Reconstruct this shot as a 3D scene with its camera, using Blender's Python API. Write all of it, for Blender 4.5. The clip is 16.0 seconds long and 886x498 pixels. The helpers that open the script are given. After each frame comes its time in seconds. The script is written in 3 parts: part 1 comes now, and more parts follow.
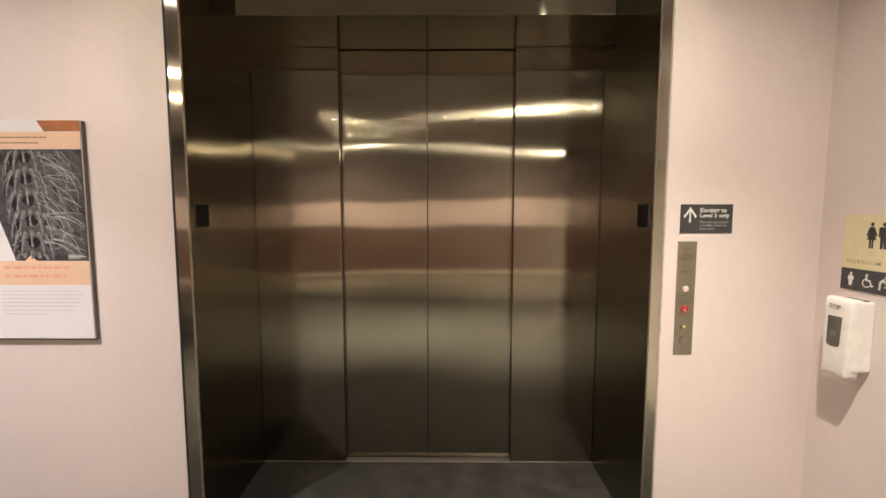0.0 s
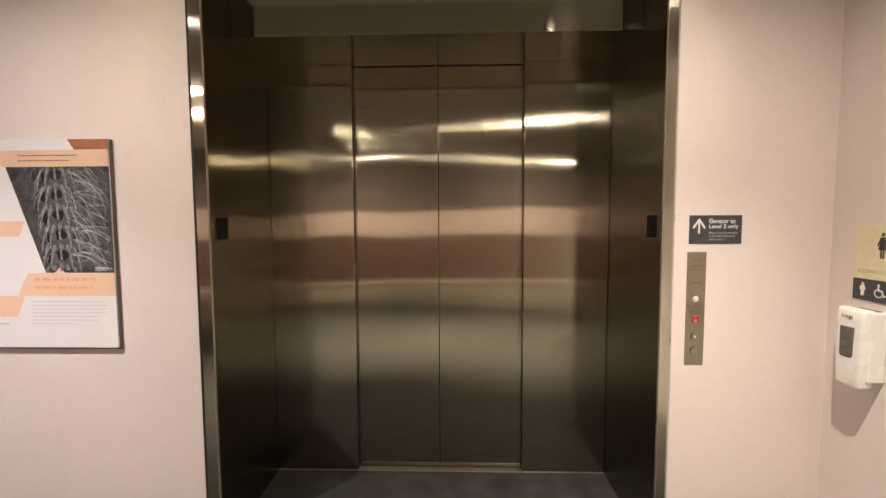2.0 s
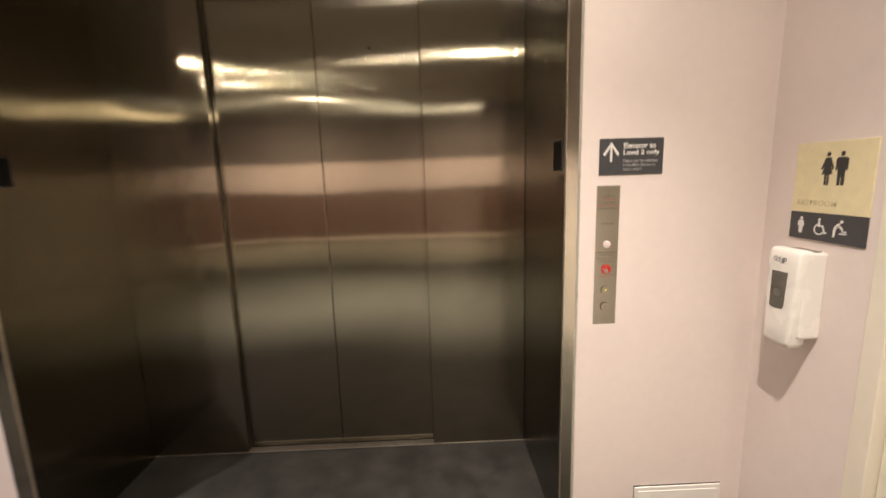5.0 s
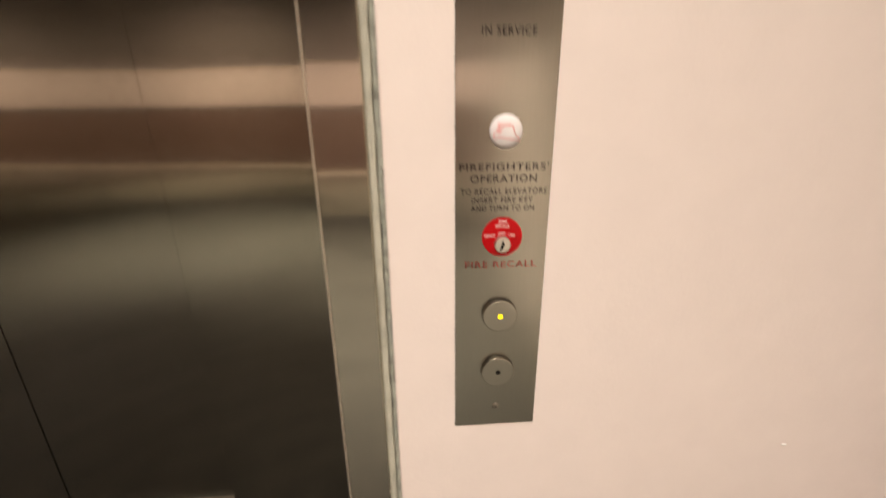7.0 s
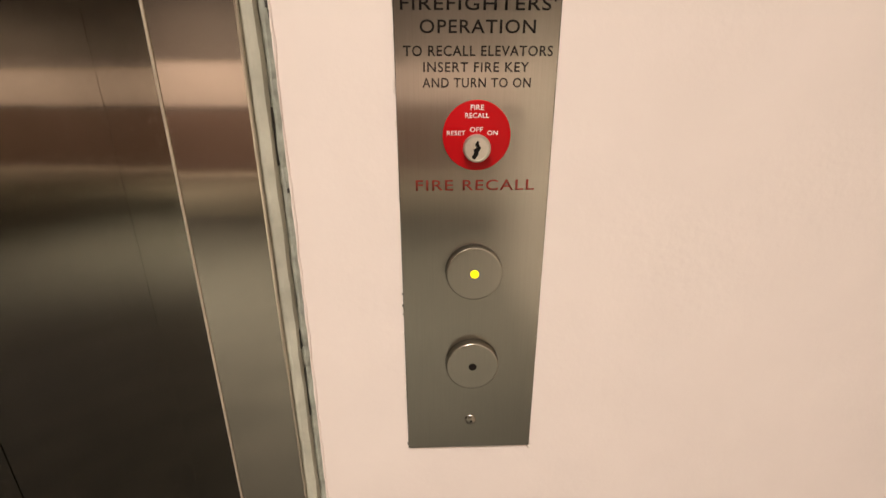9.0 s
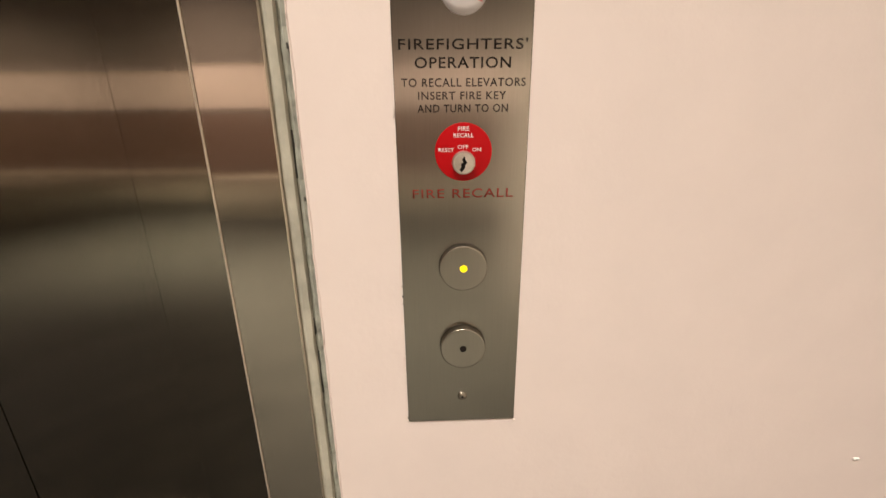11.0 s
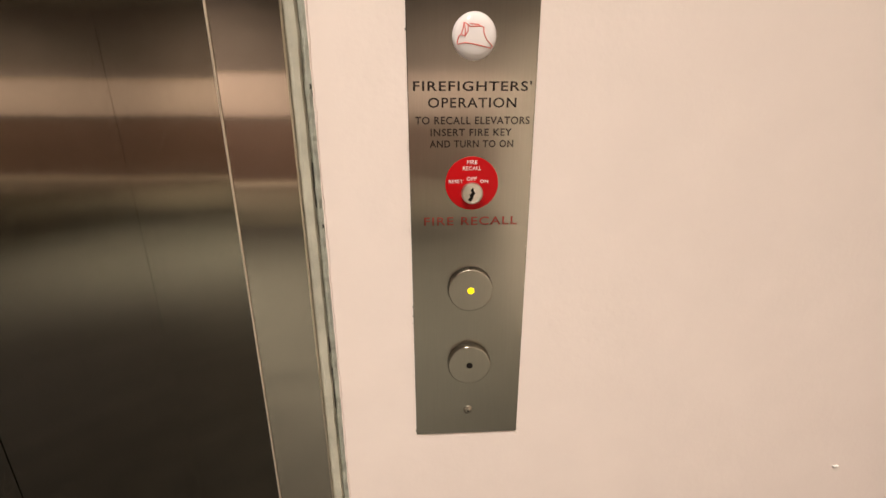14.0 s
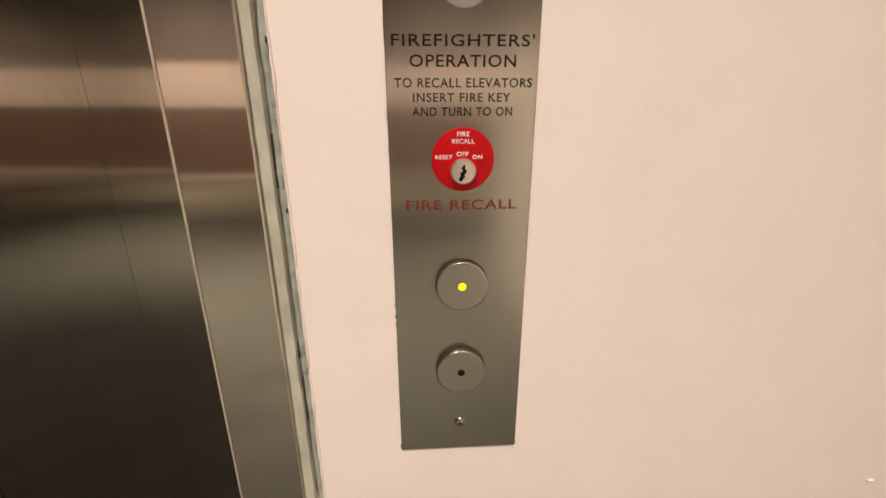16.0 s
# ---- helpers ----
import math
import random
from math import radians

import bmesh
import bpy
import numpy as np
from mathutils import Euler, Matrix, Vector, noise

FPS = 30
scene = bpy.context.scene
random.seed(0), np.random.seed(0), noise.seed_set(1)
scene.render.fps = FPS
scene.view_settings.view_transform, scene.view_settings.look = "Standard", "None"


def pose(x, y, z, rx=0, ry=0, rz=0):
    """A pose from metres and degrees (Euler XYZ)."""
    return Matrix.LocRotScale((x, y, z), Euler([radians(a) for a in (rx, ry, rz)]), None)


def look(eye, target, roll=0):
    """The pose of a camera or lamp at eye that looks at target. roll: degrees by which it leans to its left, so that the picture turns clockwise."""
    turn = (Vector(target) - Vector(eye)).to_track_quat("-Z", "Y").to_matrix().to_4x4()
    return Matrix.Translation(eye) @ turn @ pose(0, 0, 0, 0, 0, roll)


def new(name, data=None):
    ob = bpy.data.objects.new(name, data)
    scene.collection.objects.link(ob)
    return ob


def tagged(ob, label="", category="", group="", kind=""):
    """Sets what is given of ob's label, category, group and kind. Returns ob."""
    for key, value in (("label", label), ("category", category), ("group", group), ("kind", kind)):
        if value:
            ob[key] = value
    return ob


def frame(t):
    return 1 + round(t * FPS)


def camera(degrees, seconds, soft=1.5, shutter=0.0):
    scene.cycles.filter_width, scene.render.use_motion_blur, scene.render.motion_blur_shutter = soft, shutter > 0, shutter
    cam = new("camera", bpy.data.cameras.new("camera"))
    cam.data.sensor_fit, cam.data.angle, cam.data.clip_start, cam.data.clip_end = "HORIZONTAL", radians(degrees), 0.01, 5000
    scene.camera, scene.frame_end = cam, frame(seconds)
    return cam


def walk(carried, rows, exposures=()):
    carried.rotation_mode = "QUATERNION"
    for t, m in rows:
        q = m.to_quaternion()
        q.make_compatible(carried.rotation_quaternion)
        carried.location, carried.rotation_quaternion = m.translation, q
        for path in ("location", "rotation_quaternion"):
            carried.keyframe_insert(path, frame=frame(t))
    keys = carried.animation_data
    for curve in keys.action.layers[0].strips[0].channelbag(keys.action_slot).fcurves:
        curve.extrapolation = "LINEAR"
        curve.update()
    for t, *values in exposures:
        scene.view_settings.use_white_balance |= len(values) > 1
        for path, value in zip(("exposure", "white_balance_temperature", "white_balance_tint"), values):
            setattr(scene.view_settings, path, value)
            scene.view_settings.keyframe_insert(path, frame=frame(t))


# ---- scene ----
cam = camera(93.1, 16.0, shutter=0.6)
PATH = [
    (0, (0.117, -1.985, 1.671), (0.105, 0.008, 1.499), 0.0),
    (0.5, (0.096, -2.002, 1.675), (0.059, -0.009, 1.512), 0.1),
    (1, (0.09, -2.021, 1.681), (0.037, -0.027, 1.529), 0.1),
    (1.5, (0.097, -2.027, 1.684), (0.038, -0.033, 1.539), -0.1),
    (2, (0.11, -2.029, 1.688), (0.051, -0.035, 1.557), -0.3),
    (2.5, (0.115, -2.036, 1.689), (0.059, -0.041, 1.564), -0.5),
    (3, (0.128, -2.041, 1.692), (0.069, -0.046, 1.563), -0.7),
    (3.2, (0.139, -2.038, 1.687), (0.082, -0.043, 1.553), -0.9),
    (5.3, (0.713, -1.37, 1.583), (0.767, 0.581, 1.145), -1.7),
    (5.5, (0.815, -1.192, 1.594), (0.862, 0.742, 1.085), -1.7),
    (6, (1.089, -0.824, 1.524), (1.036, 1.092, 0.954), -1.7),
    (6.5, (1.128, -0.517, 1.459), (1.202, 1.358, 0.767), -1.7),
    (7, (1.178, -0.384, 1.335), (1.305, 1.499, 0.673), -0.6),
    (7.5, (1.206, -0.324, 1.279), (1.313, 1.558, 0.609), -0.3),
    (8, (1.218, -0.288, 1.24), (1.292, 1.605, 0.599), -0.0),
    (8.5, (1.226, -0.265, 1.226), (1.282, 1.635, 0.601), -0.0),
    (9, (1.234, -0.251, 1.226), (1.292, 1.645, 0.591), -0.2),
    (11.3, (1.237, -0.303, 1.246), (1.297, 1.594, 0.615), -0.8),
    (11.5, (1.236, -0.306, 1.25), (1.296, 1.592, 0.622), -0.9),
    (12, (1.235, -0.306, 1.25), (1.303, 1.595, 0.63), -0.8),
    (12.5, (1.232, -0.304, 1.25), (1.309, 1.599, 0.64), -0.6),
    (13, (1.229, -0.304, 1.256), (1.316, 1.599, 0.649), -0.5),
    (13.5, (1.224, -0.309, 1.259), (1.315, 1.597, 0.66), -0.4),
    (14, (1.223, -0.311, 1.258), (1.326, 1.594, 0.658), -0.2),
    (14.5, (1.228, -0.301, 1.252), (1.338, 1.603, 0.65), -0.2),
    (15, (1.228, -0.277, 1.245), (1.334, 1.622, 0.626), -0.3),
    (15.5, (1.228, -0.265, 1.242), (1.335, 1.629, 0.607), -0.2),
    (16, (1.233, -0.266, 1.241), (1.345, 1.628, 0.608), -0.2),
]
walk(cam, [(t, look(eye, target, roll)) for t, eye, target, roll in PATH],
     exposures=((0, 0.03), (3.2, 0.03), (5.5, 0.05), (8, -0.15), (16, -0.15)))

# ---- light ----
world = bpy.data.worlds.new("world")
scene.world = world
world.use_nodes = True
world.node_tree.nodes["Background"].inputs[0].default_value = (0.02, 0.018, 0.016, 1)

W = 1.885        # inner face of the east wall
CEIL = 3.45      # ceiling height
BACK = -8.0      # far wall of the hall


def spot(x, y, z, tx, ty, tz, watts, colour, cone=110, soft=0.5, radius=0.04):
    data = bpy.data.lights.new("spot_lamp", "SPOT")
    data.energy, data.color, data.spot_size, data.spot_blend = watts, colour, radians(cone), soft
    data.shadow_soft_size = radius
    ob = new("spot_lamp", data)
    ob.matrix_world = look((x, y, z), (tx, ty, tz))
    return ob


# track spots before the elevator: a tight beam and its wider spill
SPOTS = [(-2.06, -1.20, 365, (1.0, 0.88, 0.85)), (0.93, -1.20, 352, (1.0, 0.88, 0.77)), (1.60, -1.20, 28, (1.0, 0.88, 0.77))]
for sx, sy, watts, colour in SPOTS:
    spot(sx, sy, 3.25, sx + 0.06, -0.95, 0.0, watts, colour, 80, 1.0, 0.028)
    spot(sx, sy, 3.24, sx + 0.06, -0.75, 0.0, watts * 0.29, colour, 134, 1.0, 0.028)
# narrow downlights that pool on the lobby floor
# last two rows are unseen, added to brighten the hall floor in the steel
POOLS = [(-1.25, -2.75, 2900), (0.95, -2.50, 2900), (-2.60, -5.70, 750), (0.60, -5.70, 750)]
for sx, sy, watts in POOLS:
    spot(sx, sy, 3.25, sx, sy - 0.05, 0.0, watts, (1.0, 0.93, 0.78), 72, 1.0, 0.03)
# track spots further back, aimed at the elevator
# first and third repeat two SPOTS lamps, added only to streak the steel
TRACK = [(-2.11, -1.70, 2.84, 30, -0.1, 54), (-2.80, -2.40, 2.86, 50, 0.0, 54), (1.10, -1.55, 2.84, 19, 0.7, 46),
         (2.72, -5.05, 2.97, 32, 0.1, 40), (2.66, -5.60, 2.97, 40, 0.3, 40), (-1.50, -5.20, 2.97, 12, -0.6, 30)]
for sx, sy, sz, watts, aim, cone in TRACK:
    spot(sx, sy, sz, aim, 0.7, 2.1, watts, (1.0, 0.87, 0.67), cone, 0.6, 0.028)
# unseen spots added in the hall behind to wash the far wall
FAR_SPOTS = [(-8.0, -5.5), (-2.6, -5.5), (1.8, -5.5)]
for sx, sy in FAR_SPOTS:
    spot(sx, sy, 3.25, sx, -8.0, 0.7, 1250, (1.0, 0.81, 0.69), 112, 1.0)


# ---- materials ----
def nodes_of(name):
    m = bpy.data.materials.new(name)
    m.use_nodes = True
    t = m.node_tree
    return m, t, t.nodes["Principled BSDF"]


def noise_node(t, scale, detail=4.0, stretch=(1, 1, 1), rough=0.55):
    co = t.nodes.new("ShaderNodeTexCoord")
    mp = t.nodes.new("ShaderNodeMapping")
    mp.inputs["Scale"].default_value = stretch
    n = t.nodes.new("ShaderNodeTexNoise")
    n.inputs["Scale"].default_value, n.inputs["Detail"].default_value, n.inputs["Roughness"].default_value = scale, detail, rough
    t.links.new(co.outputs["Object"], mp.inputs["Vector"])
    t.links.new(mp.outputs["Vector"], n.inputs["Vector"])
    return n


def ramp(t, source, a, b, lo=0.3, hi=0.7):
    r = t.nodes.new("ShaderNodeValToRGB")
    r.color_ramp.elements[0].position, r.color_ramp.elements[1].position = lo, hi
    r.color_ramp.elements[0].color, r.color_ramp.elements[1].color = (*a, 1), (*b, 1)
    t.links.new(source, r.inputs["Fac"])
    return r


def span(t, source, lo, hi):
    n = t.nodes.new("ShaderNodeMapRange")
    n.inputs["To Min"].default_value, n.inputs["To Max"].default_value = lo, hi
    t.links.new(source, n.inputs["Value"])
    return n.outputs["Result"]


def mixed(t, kind, a, b, factor):
    n = t.nodes.new("ShaderNodeMixRGB")
    n.blend_type = kind
    n.inputs["Fac"].default_value = factor
    t.links.new(a, n.inputs["Color1"])
    t.links.new(b, n.inputs["Color2"])
    return n.outputs["Color"]


def bump(t, source, strength, distance, chain=None):
    b = t.nodes.new("ShaderNodeBump")
    b.inputs["Strength"].default_value, b.inputs["Distance"].default_value = strength, distance
    t.links.new(source, b.inputs["Height"])
    if chain:
        t.links.new(chain, b.inputs["Normal"])
    return b.outputs["Normal"]


def paint(name, a, b, rough=0.6, grain=170.0, relief=0.2):
    """Rolled wall paint: slow tone shifts, fine roller stipple."""
    m, t, p = nodes_of(name)
    big, small, mid = noise_node(t, 1.7, 3), noise_node(t, grain, 3), noise_node(t, 22, 4)
    r1, r2 = ramp(t, big.outputs["Fac"], a, b), ramp(t, mid.outputs["Fac"], (0.965,) * 3, (1.0,) * 3)
    t.links.new(mixed(t, "MULTIPLY", r1.outputs["Color"], r2.outputs["Color"], 1.0), p.inputs["Base Color"])
    t.links.new(span(t, mid.outputs["Fac"], rough - 0.08, rough + 0.08), p.inputs["Roughness"])
    n1 = bump(t, mid.outputs["Fac"], relief, 0.004)
    t.links.new(bump(t, small.outputs["Fac"], relief, 0.001, n1), p.inputs["Normal"])
    return m


def plain(name, colour, rough=0.5, metal=0.0, vary=0.06, scale=60.0, relief=0.0, gloss=0.5):
    m, t, p = nodes_of(name)
    n = noise_node(t, scale, 4)
    lo = tuple(max(0.0, c * (1 - vary)) for c in colour)
    hi = tuple(min(1.0, c * (1 + vary)) for c in colour)
    t.links.new(ramp(t, n.outputs["Fac"], lo, hi).outputs["Color"], p.inputs["Base Color"])
    t.links.new(span(t, n.outputs["Fac"], max(0.03, rough - 0.06), rough + 0.06), p.inputs["Roughness"])
    p.inputs["Metallic"].default_value = metal
    p.inputs["Specular IOR Level"].default_value = gloss
    if relief:
        t.links.new(bump(t, n.outputs["Fac"], relief, 0.002), p.inputs["Normal"])
    return m


def steel(name, colour, rough, haze=0.35, share=0.4, wave=0.0, aniso=0.5, grain=900.0, lying=False, brush=0.0):
    """Brushed stainless steel with an upright grain: a sharp sheen over a broad haze, and slow waves in the sheet;
    brush is the depth of the scratches, which draw lamps out into long streaks across the grain."""
    m, t, p = nodes_of(name)
    fine = noise_node(t, grain, 2, (0.012, 1, 1) if lying else (1, 1, 0.012))
    slow = noise_node(t, 0.9, 1.5, (0.7, 0.7, 1.5))
    stain = noise_node(t, 5.0, 5, (1, 1, 0.6))
    lo, hi = tuple(c * 0.95 for c in colour), tuple(c * 1.03 for c in colour)
    base = mixed(t, "MULTIPLY", ramp(t, fine.outputs["Fac"], lo, hi).outputs["Color"],
                 ramp(t, stain.outputs["Fac"], (0.92,) * 3, (1.0,) * 3).outputs["Color"], 1.0)
    geo = t.nodes.new("ShaderNodeNewGeometry")
    cross = t.nodes.new("ShaderNodeVectorMath")
    cross.operation = "CROSS_PRODUCT"
    cross.inputs[1].default_value = (1, 0, 0) if lying else (0, 0, 1)
    t.links.new(geo.outputs["Normal"], cross.inputs[0])
    normal = None
    if wave:
        normal = bump(t, slow.outputs["Fac"], 1.0, wave)
    normal = bump(t, fine.outputs["Fac"], 0.035, 0.0003, normal)
    second = t.nodes.new("ShaderNodeBsdfPrincipled")
    faint, scratched = normal, normal
    if brush:
        faint, scratched = bump(t, fine.outputs["Fac"], 1.0, brush * 0.08, normal), bump(t, fine.outputs["Fac"], 1.0, brush, normal)
    for b, r, a, relief in ((p, rough, aniso, faint), (second, haze, 1.0 if brush else aniso, scratched)):
        b.inputs["Metallic"].default_value = 1.0
        b.inputs["Anisotropic"].default_value = a
        t.links.new(base, b.inputs["Base Color"])
        t.links.new(span(t, stain.outputs["Fac"], r * 0.95, r * 1.05), b.inputs["Roughness"])
        t.links.new(cross.outputs["Vector"], b.inputs["Tangent"])
        t.links.new(relief, b.inputs["Normal"])
    mix = t.nodes.new("ShaderNodeMixShader")
    mix.inputs["Fac"].default_value = share
    t.links.new(p.outputs[0], mix.inputs[1])
    t.links.new(second.outputs[0], mix.inputs[2])
    t.links.new(mix.outputs[0], t.nodes["Material Output"].inputs["Surface"])
    return m


def glow(name, colour, strength):
    m, t, p = nodes_of(name)
    p.inputs["Base Color"].default_value = (*colour, 1)
    p.inputs["Emission Color"].default_value = (*colour, 1)
    p.inputs["Emission Strength"].default_value = strength
    return m


def carpet(name, a, b):
    m, t, p = nodes_of(name)
    big, small = noise_node(t, 6.0, 5), noise_node(t, 420.0, 3)
    r1 = ramp(t, big.outputs["Fac"], a, b, 0.35, 0.68)
    r2 = ramp(t, small.outputs["Fac"], (0.75,) * 3, (1.0,) * 3)
    t.links.new(mixed(t, "MULTIPLY", r1.outputs["Color"], r2.outputs["Color"], 1.0), p.inputs["Base Color"])
    t.links.new(span(t, big.outputs["Fac"], 0.55, 0.8), p.inputs["Roughness"])
    t.links.new(bump(t, small.outputs["Fac"], 0.35, 0.002), p.inputs["Normal"])
    return m


WALL = paint("wall_paint", (0.80, 0.705, 0.66), (0.83, 0.735, 0.69))
CEILING = paint("ceiling_paint", (0.42, 0.39, 0.35), (0.48, 0.45, 0.40))
FAR_DARK = paint("far_dark_paint", (0.10, 0.085, 0.075), (0.13, 0.11, 0.10))
FAR_PALE = paint("far_pale_panel", (0.50, 0.43, 0.40), (0.58, 0.50, 0.465))
FAR_SKIRT = paint("far_skirting", (0.58, 0.52, 0.45), (0.64, 0.58, 0.51))
FAR_BROWN = paint("far_brown_panel", (0.115, 0.072, 0.056), (0.15, 0.095, 0.075))
FLOOR = carpet("floor_concrete", (0.031, 0.0295, 0.026), (0.074, 0.070, 0.062))

# paler copy of the floor: the hall's light is put into its colour
HALL_FLOOR = carpet("hall_floor", (0.14, 0.125, 0.098), (0.21, 0.19, 0.15))
DOOR_STEEL = steel("door_steel", (0.35, 0.315, 0.245), 0.085, 0.120, 0.50, 0.008, 1.0, 1200.0, False, 0.00050)
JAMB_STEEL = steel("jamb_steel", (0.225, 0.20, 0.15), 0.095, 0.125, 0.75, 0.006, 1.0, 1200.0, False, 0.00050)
HEAD_STEEL = steel("header_steel", (0.27, 0.245, 0.185), 0.06, 0.30, 0.06, 0.0, 1.0, 900.0, True)
STRIP_STEEL = steel("strip_steel", (0.43, 0.385, 0.315), 0.105, 0.32, 0.12, 0.0, 1.0)
PLATE_STEEL = steel("plate_steel", (0.35, 0.32, 0.265), 0.14, 0.32, 0.30, 0.0, 0.85, 2600.0)
BUTTON_STEEL = steel("button_steel", (0.39, 0.355, 0.295), 0.20, 0.36, 0.30, 0.0, 0.5, 2600.0)
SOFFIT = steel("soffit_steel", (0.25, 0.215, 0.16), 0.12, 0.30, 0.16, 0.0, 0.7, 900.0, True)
SILL_METAL = plain("worn_sill_metal", (0.52, 0.49, 0.43), 0.4, 1.0, 0.2, 90)
ALUMINIUM = plain("sill_aluminium", (0.66, 0.63, 0.58), 0.34, 1.0, 0.1, 90)
EDGE_GLINT = plain("edge_glint_tone", (0.62, 0.54, 0.44), 0.45, 0.7, 0.08, 50)
# dark tone for the gaps beside the doors and round the buttons
GAP_DARK = plain("gap_dark", (0.045, 0.040, 0.033), 0.45, 0.5)
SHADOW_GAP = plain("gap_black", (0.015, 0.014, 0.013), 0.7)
BLACK_GLASS = plain("black_glass", (0.006, 0.006, 0.006), 0.5, gloss=0.15)
CAULK = plain("weathered_caulk", (0.33, 0.34, 0.29), 0.7, 0.0, 0.35, 75, 0.5)
CAULK_PALE = plain("pale_caulk", (0.43, 0.42, 0.345), 0.5, 0.0, 0.2, 40, 0.3)
# dark tone for gap lines, cracks, nicks and the dot on the door
DARK_MARKS = plain("dark_marks", (0.05, 0.048, 0.042), 0.8, 0.0, 0.4, 120)
CHARCOAL = plain("sign_charcoal", (0.050, 0.050, 0.054), 0.45, 0.0, 0.1, 40)
WHITE = plain("print_white", (0.82, 0.80, 0.77), 0.5, 0.0, 0.03)
GREY_PRINT = plain("print_grey", (0.42, 0.42, 0.42), 0.5, 0.0, 0.05)
PICTO = plain("pictogram_dark", (0.035, 0.033, 0.030), 0.5)
INK = plain("engraved_ink", (0.010, 0.008, 0.007), 0.8, gloss=0.1)
NICKEL = plain("nickel", (0.70, 0.66, 0.58), 0.32, 1.0, 0.05, 400)
CHIP = plain("chipped_paint", (0.74, 0.66, 0.61), 0.7, 0.0, 0.1, 200, 0.4)
RED_INK = plain("engraved_red", (0.17, 0.02, 0.014), 0.7, gloss=0.2)
RED = plain("red_enamel", (0.44, 0.001, 0.004), 0.45, 0.0, 0.05, 30, gloss=0.2)
LENS = plain("milky_lens", (0.78, 0.74, 0.74), 0.08, 0.0, 0.03, 30)
LENS_RED = plain("lens_red_line", (0.72, 0.17, 0.15), 0.3)
LED_YELLOW = glow("led_yellow", (1.0, 0.78, 0.0), 1.0)
CREAM = plain("sign_cream", (0.80, 0.71, 0.45), 0.5, 0.0, 0.05, 30)
CREAM_TEXT = plain("sign_relief_text", (0.64, 0.555, 0.335), 0.5)
PLASTIC = plain("white_plastic", (0.86, 0.83, 0.78), 0.28, 0.0, 0.008, 5)
GAUGE = plain("soap_gauge", (0.135, 0.127, 0.105), 0.3)
WINDOW_GREY = plain("smoked_window", (0.105, 0.098, 0.080), 0.14, 0.0, 0.25, 14)
LOGO_GREY = plain("logo_grey", (0.22, 0.22, 0.21), 0.4)
BOARD_EDGE_SHADE = plain("board_edge_shade", (0.12, 0.10, 0.10), 0.6)
POSTER_WHITE = plain("poster_white", (0.84, 0.82, 0.82), 0.5, 0.0, 0.02, 3)
PEACH = plain("poster_peach", (0.86, 0.60, 0.42), 0.5, 0.0, 0.03, 5)
ORANGE = plain("poster_orange", (0.42, 0.15, 0.05), 0.5, 0.0, 0.4, 9)
ORANGE_TEXT = plain("poster_orange_text", (0.85, 0.46, 0.31), 0.5)
BROWN_TEXT = plain("poster_brown_text", (0.36, 0.20, 0.13), 0.5)
GREEN_PRINT = plain("poster_green", (0.10, 0.38, 0.22), 0.5)
PALE_GREY_TEXT = plain("poster_text", (0.62, 0.57, 0.57), 0.5)
PHOTO = plain("photo_dark", (0.060, 0.060, 0.062), 0.4, 0.0, 0.7, 26)
HAIR = [plain("photo_tone", (g, g, g), 0.4, 0.0, 0.5, 45) for g in (0.10, 0.20, 0.34, 0.55)]
PHOTO_BLACK = plain("photo_black", (0.012, 0.012, 0.012), 0.4, 0.0, 0.5, 60)
DOOR_PAINT = paint("restroom_door_paint", (0.80, 0.74, 0.62), (0.83, 0.77, 0.65), 0.4)
HOUSING = plain("lamp_housing", (0.05, 0.05, 0.05), 0.5)


# ---- building helpers ----
ORIGIN = {}


def thing(name, at, label, category, group="", kind=""):
    ob = new(name)
    ob.empty_display_size = 0.05
    ob.location = at
    ORIGIN[ob] = Vector(at)
    return tagged(ob, label, category, group, kind)


def part(name, bm, material, parent=None, label=""):
    """Links a bmesh, drawn in world places, as one mesh object under its thing."""
    me = bpy.data.meshes.new(name)
    shift = ORIGIN.get(parent, Vector((0, 0, 0)))
    bmesh.ops.translate(bm, verts=bm.verts, vec=-shift)
    bmesh.ops.recalc_face_normals(bm, faces=bm.faces)
    bm.to_mesh(me)
    bm.free()
    me.materials.append(material)
    ob = new(name, me)
    if parent:
        ob.parent = parent
        ORIGIN[ob] = shift
    return tagged(ob, label)


def smooth(ob, angle=35):
    for f in ob.data.polygons:
        f.use_smooth = True
    ob.data.set_sharp_from_angle(angle=radians(angle))
    return ob


def box(x0, x1, y0, y1, z0, z1, bevel=0.0, bm=None, segments=2):
    own = bmesh.new()
    m = Matrix.LocRotScale(((x0 + x1) / 2, (y0 + y1) / 2, (z0 + z1) / 2), None, (abs(x1 - x0), abs(y1 - y0), abs(z1 - z0)))
    bmesh.ops.create_cube(own, size=1.0, matrix=m)
    if bevel:
        bmesh.ops.bevel(own, geom=own.edges[:], offset=bevel, segments=segments, affect="EDGES", profile=0.5)
    if bm is None:
        return own
    join(bm, own)
    return bm


def join(bm, other):
    me = bpy.data.meshes.new("tmp")
    other.to_mesh(me)
    other.free()
    bm.from_mesh(me)
    bpy.data.meshes.remove(me)
    return bm


